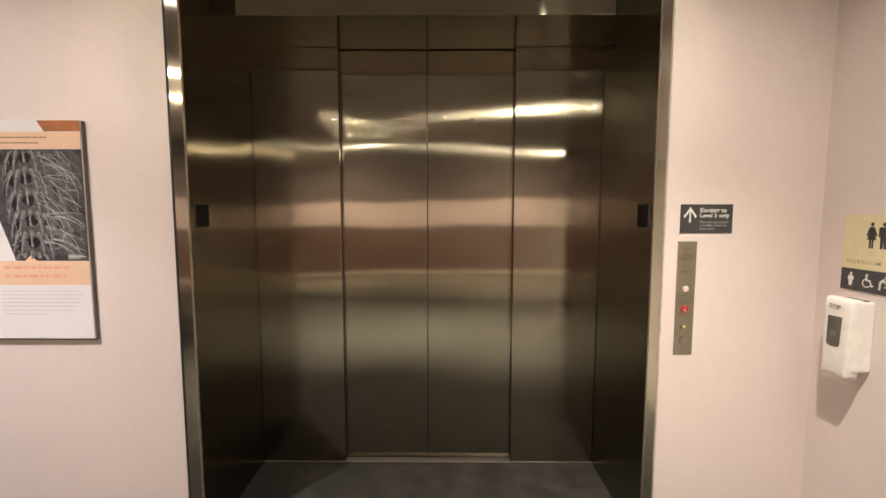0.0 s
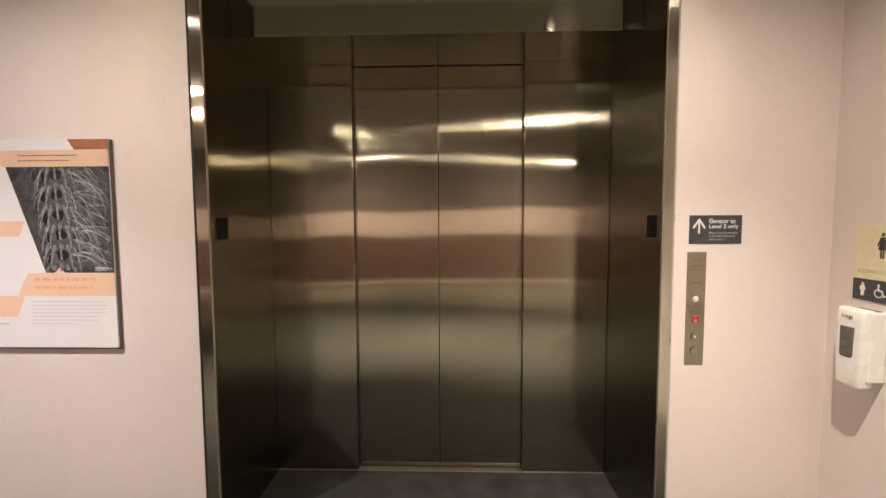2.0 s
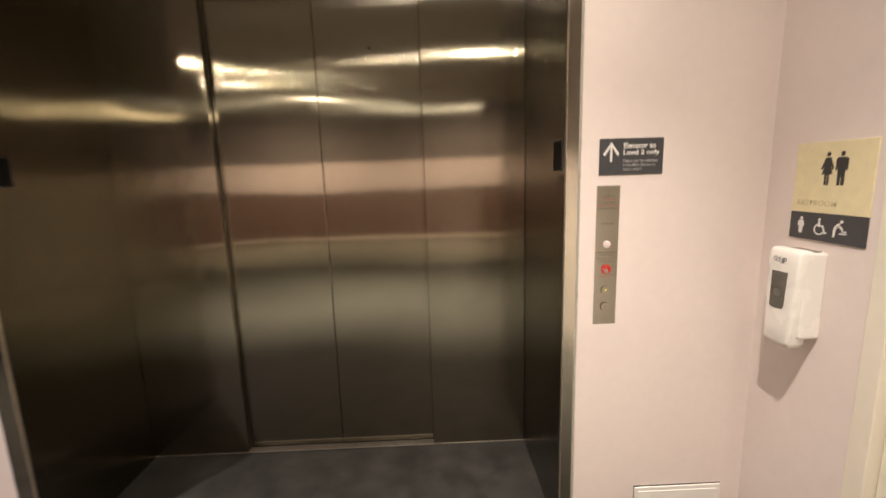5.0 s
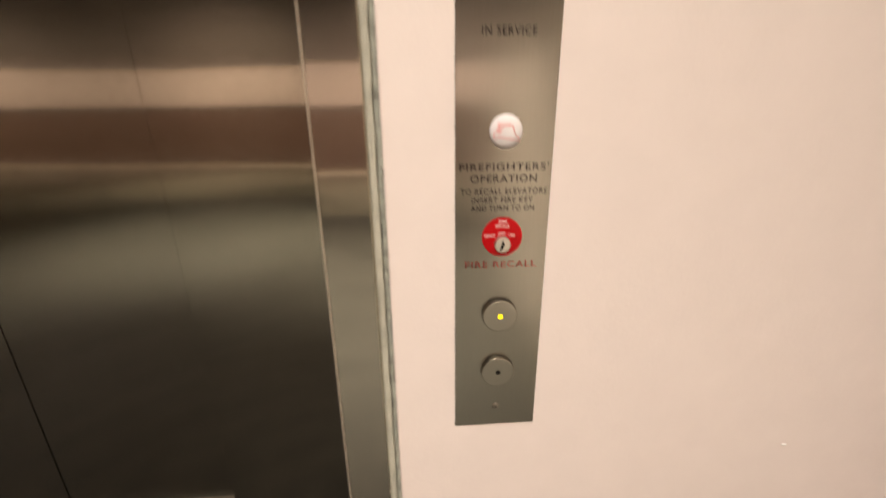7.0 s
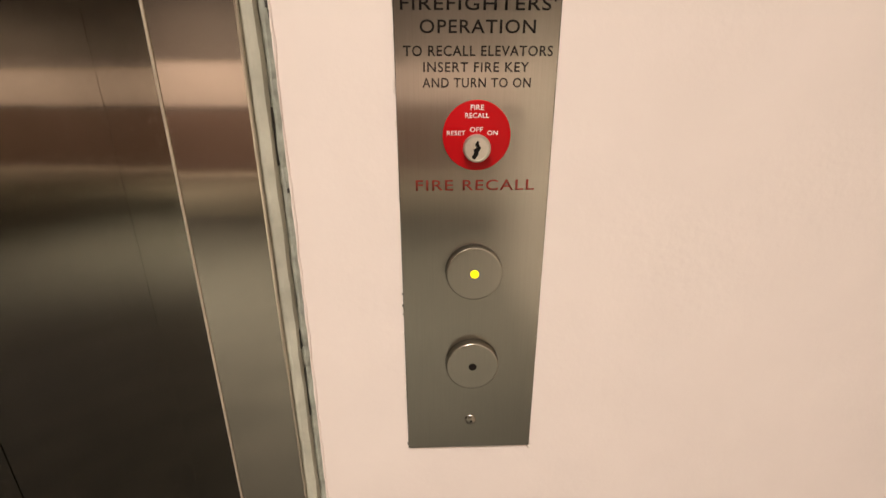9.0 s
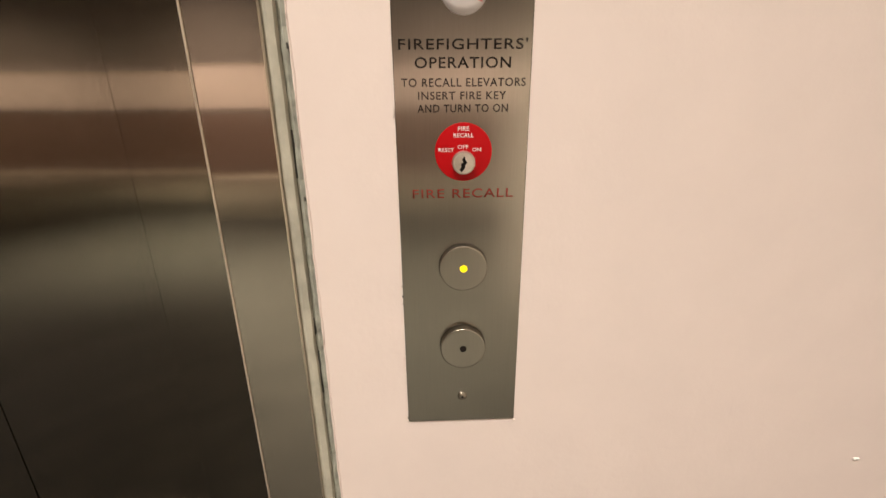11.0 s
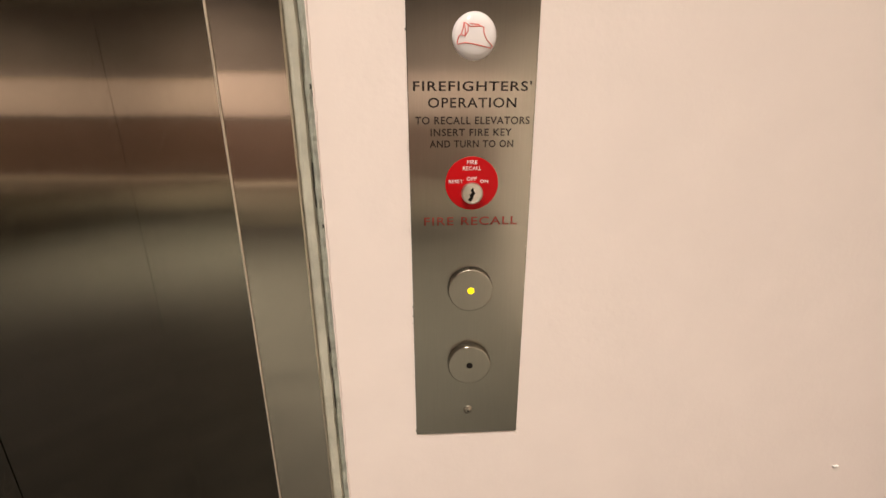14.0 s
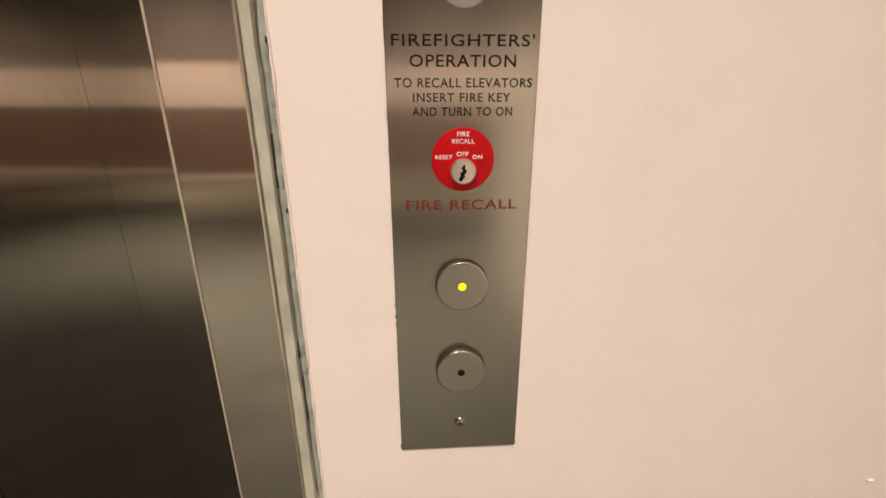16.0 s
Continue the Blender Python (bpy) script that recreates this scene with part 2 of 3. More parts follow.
def disc(cx, cz, r, y0, y1, bevel=0.0, sides=48, bm=None):
    """A round plate facing the hall (towards -y), from y1 (back) to y0 (front)."""
    own = bmesh.new()
    m = Matrix.Translation((cx, (y0 + y1) / 2, cz)) @ Matrix.Rotation(radians(90), 4, "X")
    bmesh.ops.create_cone(own, cap_ends=True, segments=sides, radius1=r, radius2=r, depth=abs(y1 - y0), matrix=m)
    if bevel:
        rim = [e for e in own.edges if all(v.co.y < (y0 + y1) / 2 for v in e.verts)]
        bmesh.ops.bevel(own, geom=rim, offset=bevel, segments=3, affect="EDGES", profile=0.5)
    return own if bm is None else join(bm, own)


def slab(points, y0, y1):
    """A flat plate from an outline of (x, z), facing -y."""
    bm = bmesh.new()
    f = bm.faces.new([bm.verts.new((x, y1, z)) for x, z in points])
    ret = bmesh.ops.extrude_face_region(bm, geom=[f])
    bmesh.ops.translate(bm, vec=(0, y0 - y1, 0), verts=[v for v in ret["geom"] if isinstance(v, bmesh.types.BMVert)])
    return bm


def lathe(profile, centre, axis="Y", sides=40):
    """A turned solid: profile of (radius, height) along -y from centre."""
    bm = bmesh.new()
    rings = []
    for r, h in profile:
        rings.append([bm.verts.new((centre[0] + r * math.cos(2 * math.pi * k / sides), centre[1] - h,
                                    centre[2] + r * math.sin(2 * math.pi * k / sides))) for k in range(sides)])
    for a, b in zip(rings, rings[1:]):
        for k in range(sides):
            bm.faces.new((a[k], a[(k + 1) % sides], b[(k + 1) % sides], b[k]))
    bm.faces.new(rings[-1])
    return bm


def lettering(body, u0, u1, z0, z1, depth, weight=0.0, spacing=1.0, plane="front", at=0.0, thick=0.0004):
    """Raised or inlaid letters that fill the given span; front: on a wall facing -y, side: on a wall facing -x."""
    cu = bpy.data.curves.new("letters", "FONT")
    cu.body, cu.space_character, cu.offset, cu.resolution_u = body, spacing, weight, 4
    ob = bpy.data.objects.new("letters", cu)
    me = bpy.data.meshes.new_from_object(ob)
    bm = bmesh.new()
    bm.from_mesh(me)
    bpy.data.objects.remove(ob)
    bpy.data.meshes.remove(me)
    xs, ys = [v.co.x for v in bm.verts], [v.co.y for v in bm.verts]
    lx, hx, ly, hy = min(xs), max(xs), min(ys), max(ys)
    for v in bm.verts:
        u = u0 + (v.co.x - lx) / (hx - lx) * (u1 - u0)
        z = z0 + (v.co.y - ly) / (hy - ly) * (z1 - z0)
        v.co = (u, at, z) if plane == "front" else (at, u, z)
    ret = bmesh.ops.extrude_face_region(bm, geom=bm.faces[:])
    step = (0, -thick, 0) if plane == "front" else (-thick, 0, 0)
    bmesh.ops.translate(bm, vec=step, verts=[v for v in ret["geom"] if isinstance(v, bmesh.types.BMVert)])
    return bm


def ribbon(points, widths, y):
    """A flat printed stroke through (x, z) points."""
    bm = bmesh.new()
    rows = []
    for k, (x, z) in enumerate(points):
        a, b = points[max(0, k - 1)], points[min(len(points) - 1, k + 1)]
        d = Vector((b[0] - a[0], b[1] - a[1]))
        d = d.normalized() if d.length else Vector((0, 1))
        n = Vector((-d.y, d.x)) * widths[k] / 2
        rows.append((bm.verts.new((x + n.x, y, z + n.y)), bm.verts.new((x - n.x, y, z - n.y))))
    for a, b in zip(rows, rows[1:]):
        bm.faces.new((a[0], b[0], b[1], a[1]))
    return bm


def tube(points, r, sides=6):
    """A thin round line through 3D points in a wall plane facing -y."""
    bm = bmesh.new()
    rings = []
    for k, p in enumerate(points):
        p = Vector(p)
        a, b = Vector(points[max(0, k - 1)]), Vector(points[min(len(points) - 1, k + 1)])
        d = (b - a).normalized()
        u = Vector((0, 1, 0))
        v = d.cross(u).normalized()
        rings.append([bm.verts.new(p + r * (math.cos(2 * math.pi * s / sides) * u + math.sin(2 * math.pi * s / sides) * v)) for s in range(sides)])
    for a, b in zip(rings, rings[1:]):
        for s in range(sides):
            bm.faces.new((a[s], a[(s + 1) % sides], b[(s + 1) % sides], b[s]))
    bm.faces.new(rings[0])
    bm.faces.new(rings[-1])
    return bm


# ---- structure ----
OX0, OX1 = -1.160, 1.1388     # rough opening in the wall
OZ = 2.98
LEFT, RIGHT = -12.0, 5.0

tagged(part("floor", box(LEFT, RIGHT, -4.8, 1.2, -0.2, 0.0), FLOOR), "dark grey mottled floor before the elevator", "floor", "", "structure")
tagged(part("floor_hall", box(LEFT, RIGHT, BACK - 0.2, -4.8, -0.2, 0.0), HALL_FLOOR), "brown hall floor, coloured paler to stand for its light", "floor", "", "structure")
bm = box(LEFT - 0.2, RIGHT + 0.2, BACK - 0.2, 1.2, CEIL, CEIL + 0.15)
tagged(part("ceiling", bm, CEILING), "dark painted ceiling over the hall", "ceiling", "", "structure")

bm = box(LEFT, OX0 - 0.012, 0.0, 0.20, 0.0, CEIL)
box(OX1 + 0.012, W + 0.15, 0.0, 0.20, 0.0, CEIL, 0, bm)
box(OX0 - 0.012, OX1 + 0.012, 0.0, 0.20, OZ, CEIL, 0, bm)
tagged(part("wall_north", bm, WALL), "pale pink painted plaster wall round the elevator", "wall", "", "structure")

DY0, DY1, DZ = -1.42, -0.49, 2.08     # restroom door opening in the east wall
bm = box(W, W + 0.15, DY1, 0.0, 0.0, CEIL)
box(W, W + 0.15, -2.9, DY0, 0.0, CEIL, 0, bm)
box(W, W + 0.15, DY0, DY1, DZ, CEIL, 0, bm)
tagged(part("wall_east", bm, WALL), "pale pink painted side wall beside the elevator", "wall", "", "structure")
tagged(part("wall_east_return", box(W + 0.15, RIGHT, -2.9, -2.75, 0.0, CEIL), WALL), "pale painted return wall", "wall", "", "structure")
tagged(part("wall_hall_east", box(RIGHT, RIGHT + 0.2, BACK, -2.75, 0.0, CEIL), FAR_DARK), "dark painted hall side wall", "wall", "", "structure")
tagged(part("wall_west", box(LEFT - 0.2, LEFT, BACK, 0.2, 0.0, CEIL), FAR_DARK), "dark painted hall side wall", "wall", "", "structure")
tagged(part("wall_south", box(LEFT - 0.2, RIGHT + 0.2, BACK - 0.2, BACK, 0.0, CEIL), FAR_DARK), "dark painted far wall of the hall", "wall", "", "structure")
tagged(part("wall_shaft", box(-1.3, 1.3, 1.0, 1.2, 0.0, OZ), FAR_DARK), "plain wall of the elevator shaft", "wall", "", "structure")

# far wall finishes, seen in the steel
tagged(part("panel_pale_west", box(-11.6, -4.45, BACK, BACK + 0.04, 1.28, 2.02, 0.004), FAR_PALE), "long pale display panel on the far wall", "wall panel", "", "structure")
tagged(part("panel_pale", box(-4.3, 4.1, BACK, BACK + 0.04, 1.28, 2.02, 0.004), FAR_PALE), "long pale display panel on the far wall", "wall panel", "", "structure")
tagged(part("panel_brown", box(LEFT, RIGHT, BACK, BACK + 0.03, 0.085, 1.20, 0.004), FAR_BROWN), "red-brown wainscot along the far wall", "wall panel", "", "structure")
tagged(part("baseboard_far", box(LEFT, RIGHT, BACK, BACK + 0.05, 0.0, 0.085, 0.004), FAR_SKIRT), "pale skirting along the far wall", "baseboard", "", "structure")

# restroom door
door = thing("door_1", (W, DY0, 0), "cream painted restroom door in a flush frame", "door", "", "structure")
bm = box(W - 0.012, W + 0.13, DY1 - 0.001, DY1 + 0.060, 0.0, DZ + 0.06, 0.003)
part("door_frame", bm, DOOR_PAINT, door)
bm = box(W - 0.012, W + 0.13, DY0 - 0.060, DY0 + 0.001, 0.0, DZ + 0.06, 0.003)
part("door_frame", bm, DOOR_PAINT, door)
bm = box(W - 0.012, W + 0.13, DY0 + 0.002, DY1 - 0.002, DZ, DZ + 0.06, 0.003)
part("door_head", bm, DOOR_PAINT, door)
part("door_leaf", box(W + 0.03, W + 0.075, DY0 + 0.004, DY1 - 0.004, 0.008, DZ - 0.004, 0.002), DOOR_PAINT, door)
# dark strip stands for the gap along the door frame
tagged(part("trim_door_gap", box(W - 0.003, W + 0.002, DY1 + 0.0605, DY1 + 0.0645, 0.0, DZ + 0.06), DARK_MARKS), "dark strip for the gap beside the door frame", "trim", "", "structure")

# ---- elevator entrance ----
JX = 1.097      # inner faces of the side panels
RY, DY, HY = 0.70, 0.746, 0.271     # return panels, doors, header face
TOP, HEAD = 2.689, 2.685
lift = thing("elevator_entrance", (0, 0.35, 0), "recessed brushed stainless steel elevator entrance with closed centre-opening doors", "elevator")
for s in (-1, 1):
    a, b = sorted((s * JX, s * (JX + 0.045)))
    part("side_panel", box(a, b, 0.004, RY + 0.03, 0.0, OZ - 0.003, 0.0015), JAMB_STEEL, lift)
    a, b = (-1.1535, -1.0945) if s < 0 else (1.0925, 1.1385)
    part("frame_strip", box(a, b, -0.011, 0.0038, 0.0, OZ, 0.0010, None, 2), STRIP_STEEL, lift, "bright steel edge strip")
    # pale strip stands in for the highlight along the frame strip's inner edge
    a, b = (-1.0950, -1.0936) if s < 0 else (1.0914, 1.0928)
    part("edge_glint", box(a, b, -0.0113, 0.0036, 0.0, OZ, 0.0004), EDGE_GLINT, lift, "thin pale strip for the highlight on the edge")
    a, b = sorted((s * 0.552, s * (JX - 0.0015)))
    part("return_panel", box(a, b, RY, RY + 0.040, 0.004, TOP - 0.002, 0.0015), DOOR_STEEL, lift)
    a, b = sorted((s * 0.5525, s * 0.60))
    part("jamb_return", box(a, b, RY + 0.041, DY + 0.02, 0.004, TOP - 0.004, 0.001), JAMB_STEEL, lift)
    # dark liner puts the shade of the door gap into the colour
    a, b = sorted((s * 0.5503, s * 0.5518))
    part("gap_liner", box(a, b, RY + 0.036, DY - 0.002, 0.012, TOP - 0.006, 0.0), GAP_DARK, lift, "dark strip for the shade in the gap beside the door")
    a, b = sorted((s * 0.0018, s * 0.575))
    part("door_panel", box(a, b, DY, DY + 0.035, 0.012, TOP - 0.004, 0.002), DOOR_STEEL, lift)
part("door_backing", box(-0.60, 0.60, DY + 0.04, DY + 0.06, 0.0, TOP, 0), SHADOW_GAP, lift)
part("header", box(-JX + 0.001, JX - 0.001, HY, HY + 0.030, HEAD, OZ - 0.002, 0.0015), HEAD_STEEL, lift)
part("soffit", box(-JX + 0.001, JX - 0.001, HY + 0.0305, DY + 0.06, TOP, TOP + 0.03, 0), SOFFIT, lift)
sill = part("sill", box(-0.552, 0.552, RY + 0.002, RY + 0.044, -0.01, 0.004, 0), SHADOW_GAP, lift, "grooved aluminium door sill")
for y0, y1 in ((0.003, 0.007), (0.0135, 0.0175), (0.024, 0.028), (0.0355, 0.040)):
    part("sill_ridge", box(-0.5515, 0.5515, RY + y0, RY + y1, 0.0045, 0.011, 0.001), SILL_METAL, sill)
part("floor_trim", box(-JX + 0.001, JX - 0.001, RY - 0.006, RY + 0.0015, 0.0032, 0.0085, 0.001), ALUMINIUM, lift, "thin bright metal floor trim")
# a small dent mark on a door
part("door_mark", disc(0.286, 2.263, 0.0075, DY - 0.0008, DY + 0.002, 0, 16), DARK_MARKS, lift, "small dark hole in the door")

# wall edge beside the frame
tagged(part("trim_shadow_gap", box(OX0 - 0.011, -1.1545, -0.0008, 0.05, 0.0, OZ, 0), SHADOW_GAP), "black open joint beside the steel frame", "trim", "", "structure")
rnd = random.Random(5)


def ragged_strip(x0, x1, y0, y1, z0, z1, step, wob):
    """An uneven run of filler along an upright joint."""
    bm = bmesh.new()
    n = int((z1 - z0) / step)
    rings = []
    for k in range(n + 1):
        z = z0 + (z1 - z0) * k / n
        a, b = x0 + rnd.uniform(-wob, wob) * 0.4, x1 + rnd.uniform(-wob, wob)
        f = y0 + rnd.uniform(-wob, wob) * 0.6
        rings.append([bm.verts.new(c) for c in ((a, y1, z), (a, f, z), ((a + b) / 2, f - wob * 0.5, z), (b, f + wob, z), (b, y1, z))])
    for p, q in zip(rings, rings[1:]):
        for k in range(4):
            bm.faces.new((p[k], p[k + 1], q[k + 1], q[k]))
    return bm


tagged(part("trim_caulk", ragged_strip(1.1380, 1.1452, -0.0065, 0.02, 0.0, OZ, 0.012, 0.0006), CAULK_PALE), "pale sealant bead along the steel frame", "trim", "", "structure")
tagged(part("trim_joint", ragged_strip(1.1453, 1.1508, 0.0012, 0.02, 0.0, OZ, 0.008, 0.0011), CAULK), "weathered grey filler in the joint beside the frame", "trim", "", "structure")
tagged(part("trim_paint_edge", ragged_strip(1.1509, 1.1522, -0.0012, 0.02, 0.0, OZ, 0.006, 0.0006), WALL), "ragged lip of wall paint along the joint", "trim", "", "structure")
bm = bmesh.new()
for k in range(46):
    z = rnd.uniform(0.3, 2.6)
    h = rnd.choice((0.003, 0.004, 0.006, 0.012, 0.03)) * rnd.uniform(0.6, 1.3)
    x = rnd.choice((1.1453, 1.1456, 1.1490, 1.1503)) + rnd.uniform(-0.0005, 0.0005)
    w = rnd.uniform(0.0004, 0.0010)
    box(x, x + w, -0.0006, 0.0025, z, z + h, 0, bm)
tagged(part("trim_cracks", bm, DARK_MARKS), "dark cracks and chips along the filler joint", "cracks", "", "stuff")

# ---- hall lanterns ----
for s in (-1, 1):
    x = s * JX
    lan = thing("hall_lantern", (x, 0.108, 1.657), "black glass elevator direction lantern set in the steel jamb", "elevator lantern", "hall lanterns")
    a, b = sorted((x - s * 0.004, x + s * 0.001))
    part("lens", box(a, b, 0.055, 0.162, 1.602, 1.712, 0.0015), BLACK_GLASS, lan)
    a, b = sorted((x - s * 0.0025, x + s * 0.001))
    part("bezel", box(a, b, 0.051, 0.166, 1.598, 1.716, 0.001), CHARCOAL, lan)

# ---- direction sign ----
SX0, SX1, SZ0, SZ1 = 1.220, 1.4635, 1.576, 1.7105
sign = thing("elevator_sign", ((SX0 + SX1) / 2, 0, SZ0), "charcoal wall sign with white arrow above the call station", "sign")
part("board", box(SX0, SX1, -0.004, -0.0002, SZ0, SZ1, 0.0008), CHARCOAL, sign)
sx = lambda f: SX0 + f * (SX1 - SX0)
sz = lambda f: SZ1 - f * (SZ1 - SZ0)
cx = sx(0.182)
bm = slab([(cx - 0.0040, sz(0.64)), (cx + 0.0040, sz(0.64)), (cx + 0.0040, sz(0.20)), (cx - 0.0040, sz(0.20))], -0.0046, -0.0039)
join(bm, slab([(cx, sz(0.095)), (sx(0.308), sz(0.42)), (sx(0.282), sz(0.475)), (cx, sz(0.205)), (sx(0.082), sz(0.475)), (sx(0.056), sz(0.42))], -0.0048, -0.0039))
part("arrow", bm, WHITE, sign, "white up arrow")
part("text_line", lettering("Elevator to", sx(0.372), sx(0.875), sz(0.282), sz(0.125), 0, 0.024, 1.0, "front", -0.004), WHITE, sign)
part("text_line", lettering("Level 2 only", sx(0.372), sx(0.935), sz(0.500), sz(0.318), 0, 0.024, 1.0, "front", -0.004), WHITE, sign)
part("small_text", lettering("Please use the elevator", sx(0.372), sx(0.925), sz(0.66), sz(0.57), 0, 0.004, 1.0, "front", -0.004), GREY_PRINT, sign)
part("small_text", lettering("in the Main Atrium to", sx(0.372), sx(0.875), sz(0.77), sz(0.685), 0, 0.004, 1.0, "front", -0.004), GREY_PRINT, sign)
part("small_text", lettering("reach Level 3", sx(0.372), sx(0.665), sz(0.885), sz(0.80), 0, 0.004, 1.0, "front", -0.004), GREY_PRINT, sign)

# ---- call station ----
PX0, PX1, PZ0, PZ1 = 1.2155, 1.3055, 0.9865, 1.5365
PC = 1.2612
F = -0.0014
call = thing("call_station", (PC, 0, PZ0), "brushed steel call plate with two buttons and red key switch", "call station")
part("plate", box(PX0, PX1, F, -0.0002, PZ0, PZ1, 0.0006), PLATE_STEEL, call)


def screw(z):
    ob = part("screw", lathe([(0.0040, 0), (0.0040, 0.0006), (0.0034, 0.0014), (0.0020, 0.0020), (0.0008, 0.0021)], (PC, F, z), sides=24), BUTTON_STEEL, call)
    smooth(ob)
    part("screw_slot", disc(PC, z, 0.0009, F - 0.0024, F - 0.0012, 0, 12), INK, ob)


screw(1.0115)
screw(1.512)

ENGRAVED = [("FIREFIGHTERS'", 1.2195, 1.3022, 1.2752, 1.2817, INK), ("OPERATION", 1.2296, 1.2918, 1.2642, 1.2708, INK),
            ("TO RECALL ELEVATORS", 1.2205, 1.3020, 1.2530, 1.2582, INK), ("INSERT FIRE KEY", 1.2312, 1.2893, 1.2450, 1.2500, INK),
            ("AND TURN TO ON", 1.2306, 1.2908, 1.2370, 1.2420, INK), ("FIRE RECALL", 1.2255, 1.2965, 1.1793, 1.1857, RED_INK),
            ("IN SERVICE", 1.2380, 1.2845, 1.3870, 1.3938, INK), ("IN CASE OF", 1.2430, 1.2820, 1.4965, 1.5010, INK),
            ("FIRE", 1.2410, 1.2830, 1.4790, 1.4930, RED_INK), ("USE EXIT STAIRWAYS", 1.2245, 1.3025, 1.4575, 1.4650, RED_INK),
            ("DO NOT USE THE ELEVATOR", 1.2260, 1.3000, 1.4470, 1.4520, INK)]
for body, u0, u1, z0, z1, ink in ENGRAVED:
    part("engraved_text", lettering(body, u0, u1, z0, z1, 0, -0.012 if body == "FIRE" else 0.007, 1.12, "front", F + 0.0001, 0.00035), ink, call)
bm = bmesh.new()
for a, b in ((1.2400, 1.2436), (1.2452, 1.2500), (1.2508, 1.2580), (1.2590, 1.2660), (1.2672, 1.2760), (1.2768, 1.2860)):
    box(a, b, F - 0.0002, F + 0.0004, 1.4712, 1.4738, 0, bm)
part("engraved_line", bm, INK, call)

# domed fire jewel with a hat outline
jewel = smooth(part("fire_jewel", lathe([(0.0150, 0), (0.0149, 0.0010), (0.0138, 0.0026), (0.0110, 0.0041), (0.0070, 0.0051), (0.0025, 0.0055)], (PC, F, 1.3095)), LENS, call, "milky domed lens"), 60)
HAT = [(-0.0118, -0.0043), (-0.0108, -0.0006), (-0.0092, 0.0004), (-0.0080, 0.0040), (-0.0074, 0.0076), (-0.0058, 0.0070), (-0.0048, 0.0062), (-0.0036, 0.0050), (0.0040, 0.0053),
       (0.0056, 0.0044), (0.0058, 0.0010), (0.0078, -0.0028), (0.0108, -0.0052), (0.0118, -0.0066), (0.0108, -0.0076), (0.0040, -0.0064), (-0.0020, -0.0052), (-0.0070, -0.0046), (-0.0112, -0.0054), (-0.0118, -0.0043)]


def dome(dx, dz):
    rs, hs = (0.0, 0.0025, 0.0070, 0.0110, 0.0138, 0.0149), (0.0055, 0.0055, 0.0051, 0.0041, 0.0026, 0.0010)
    return F - float(np.interp(math.hypot(dx, dz), rs, hs)) - 0.0002


dome_line = lambda pts: tube([(PC + x, dome(x, z), 1.3095 + z) for x, z in pts], 0.00036)
bm = dome_line(HAT)
join(bm, dome_line([(-0.0048, 0.0062), (-0.0048, 0.0022), (-0.0068, -0.0008), (-0.0092, 0.0004)]))
join(bm, dome_line([(-0.0036, 0.0068), (0.0024, 0.0062), (0.0030, 0.0050)]))
join(bm, dome_line([(-0.0074, 0.0076), (-0.0066, 0.0030), (-0.0068, -0.0008)]))
part("hat_outline", bm, LENS_RED, jewel, "red line drawing of a firefighter's hat")

# key switch
KZ = 1.2110
switch = part("key_switch", disc(PC, KZ, 0.0196, F - 0.0012, F - 0.0001, 0.0004, 64), RED, call, "round red enamel fire recall disc")
smooth(switch)
for body, u0, u1, z0, z1 in (("FIRE", -0.0038, 0.0038, 0.0141, 0.0169), ("RECALL", -0.0068, 0.0068, 0.0098, 0.0126), ("OFF", -0.0040, 0.0034, 0.0022, 0.0049), ("RESET", -0.0172, -0.0066, 0.0004, 0.0029), ("ON", 0.0060, 0.0120, 0.0004, 0.0029)):
    part("switch_text", lettering(body, PC + u0, PC + u1, KZ + z0, KZ + z1, 0, 0.012, 1.05, "front", F - 0.0012, 0.00012), WHITE, switch)
LZ = KZ - 0.0068
lock = smooth(part("lock_cylinder", lathe([(0.0079, 0), (0.0079, 0.0036), (0.0074, 0.0042), (0.0066, 0.0044), (0.0064, 0.0038), (0.0020, 0.0039)], (PC, F - 0.0010, LZ), sides=40), NICKEL, switch, "nickel key cylinder"))
SLOT = [(0.0006, 0.0042), (-0.0002, 0.0022), (0.0010, 0.0004), (-0.0006, -0.0012), (-0.0004, -0.0030), (-0.0018, -0.0050), (-0.0010, -0.0058)]
bm = ribbon([(PC + x, LZ + z) for x, z in SLOT], (0.0010, 0.0022, 0.0026, 0.0032, 0.0026, 0.0026, 0.0012), F - 0.00505)
part("keyhole", bm, INK, lock)


def push_button(z, lit):
    b = part("button", lathe([(0.0176, 0), (0.0176, 0.0057), (0.0175, 0.0060), (0.0172, 0.0063), (0.0168, 0.0064), (0.0160, 0.0064), (0.0060, 0.0063), (0.0020, 0.0063)], (PC, F, z), sides=64), BUTTON_STEEL, call, "round brushed steel push button")
    smooth(b)
    part("button_collar", lathe([(0.0182, 0), (0.0182, 0.0002), (0.0180, 0.0003), (0.0178, 0.0003), (0.0177, 0.0001)], (PC, F, z), sides=64), GAP_DARK, b, "dark gap ring")
    part("indicator", disc(PC, z, 0.0027, F - 0.0067, F - 0.0058, 0.0003, 24), LED_YELLOW if lit else INK, b, "lit yellow lamp" if lit else "dark indicator hole")


push_button(1.1275, True)
push_button(1.0600, False)

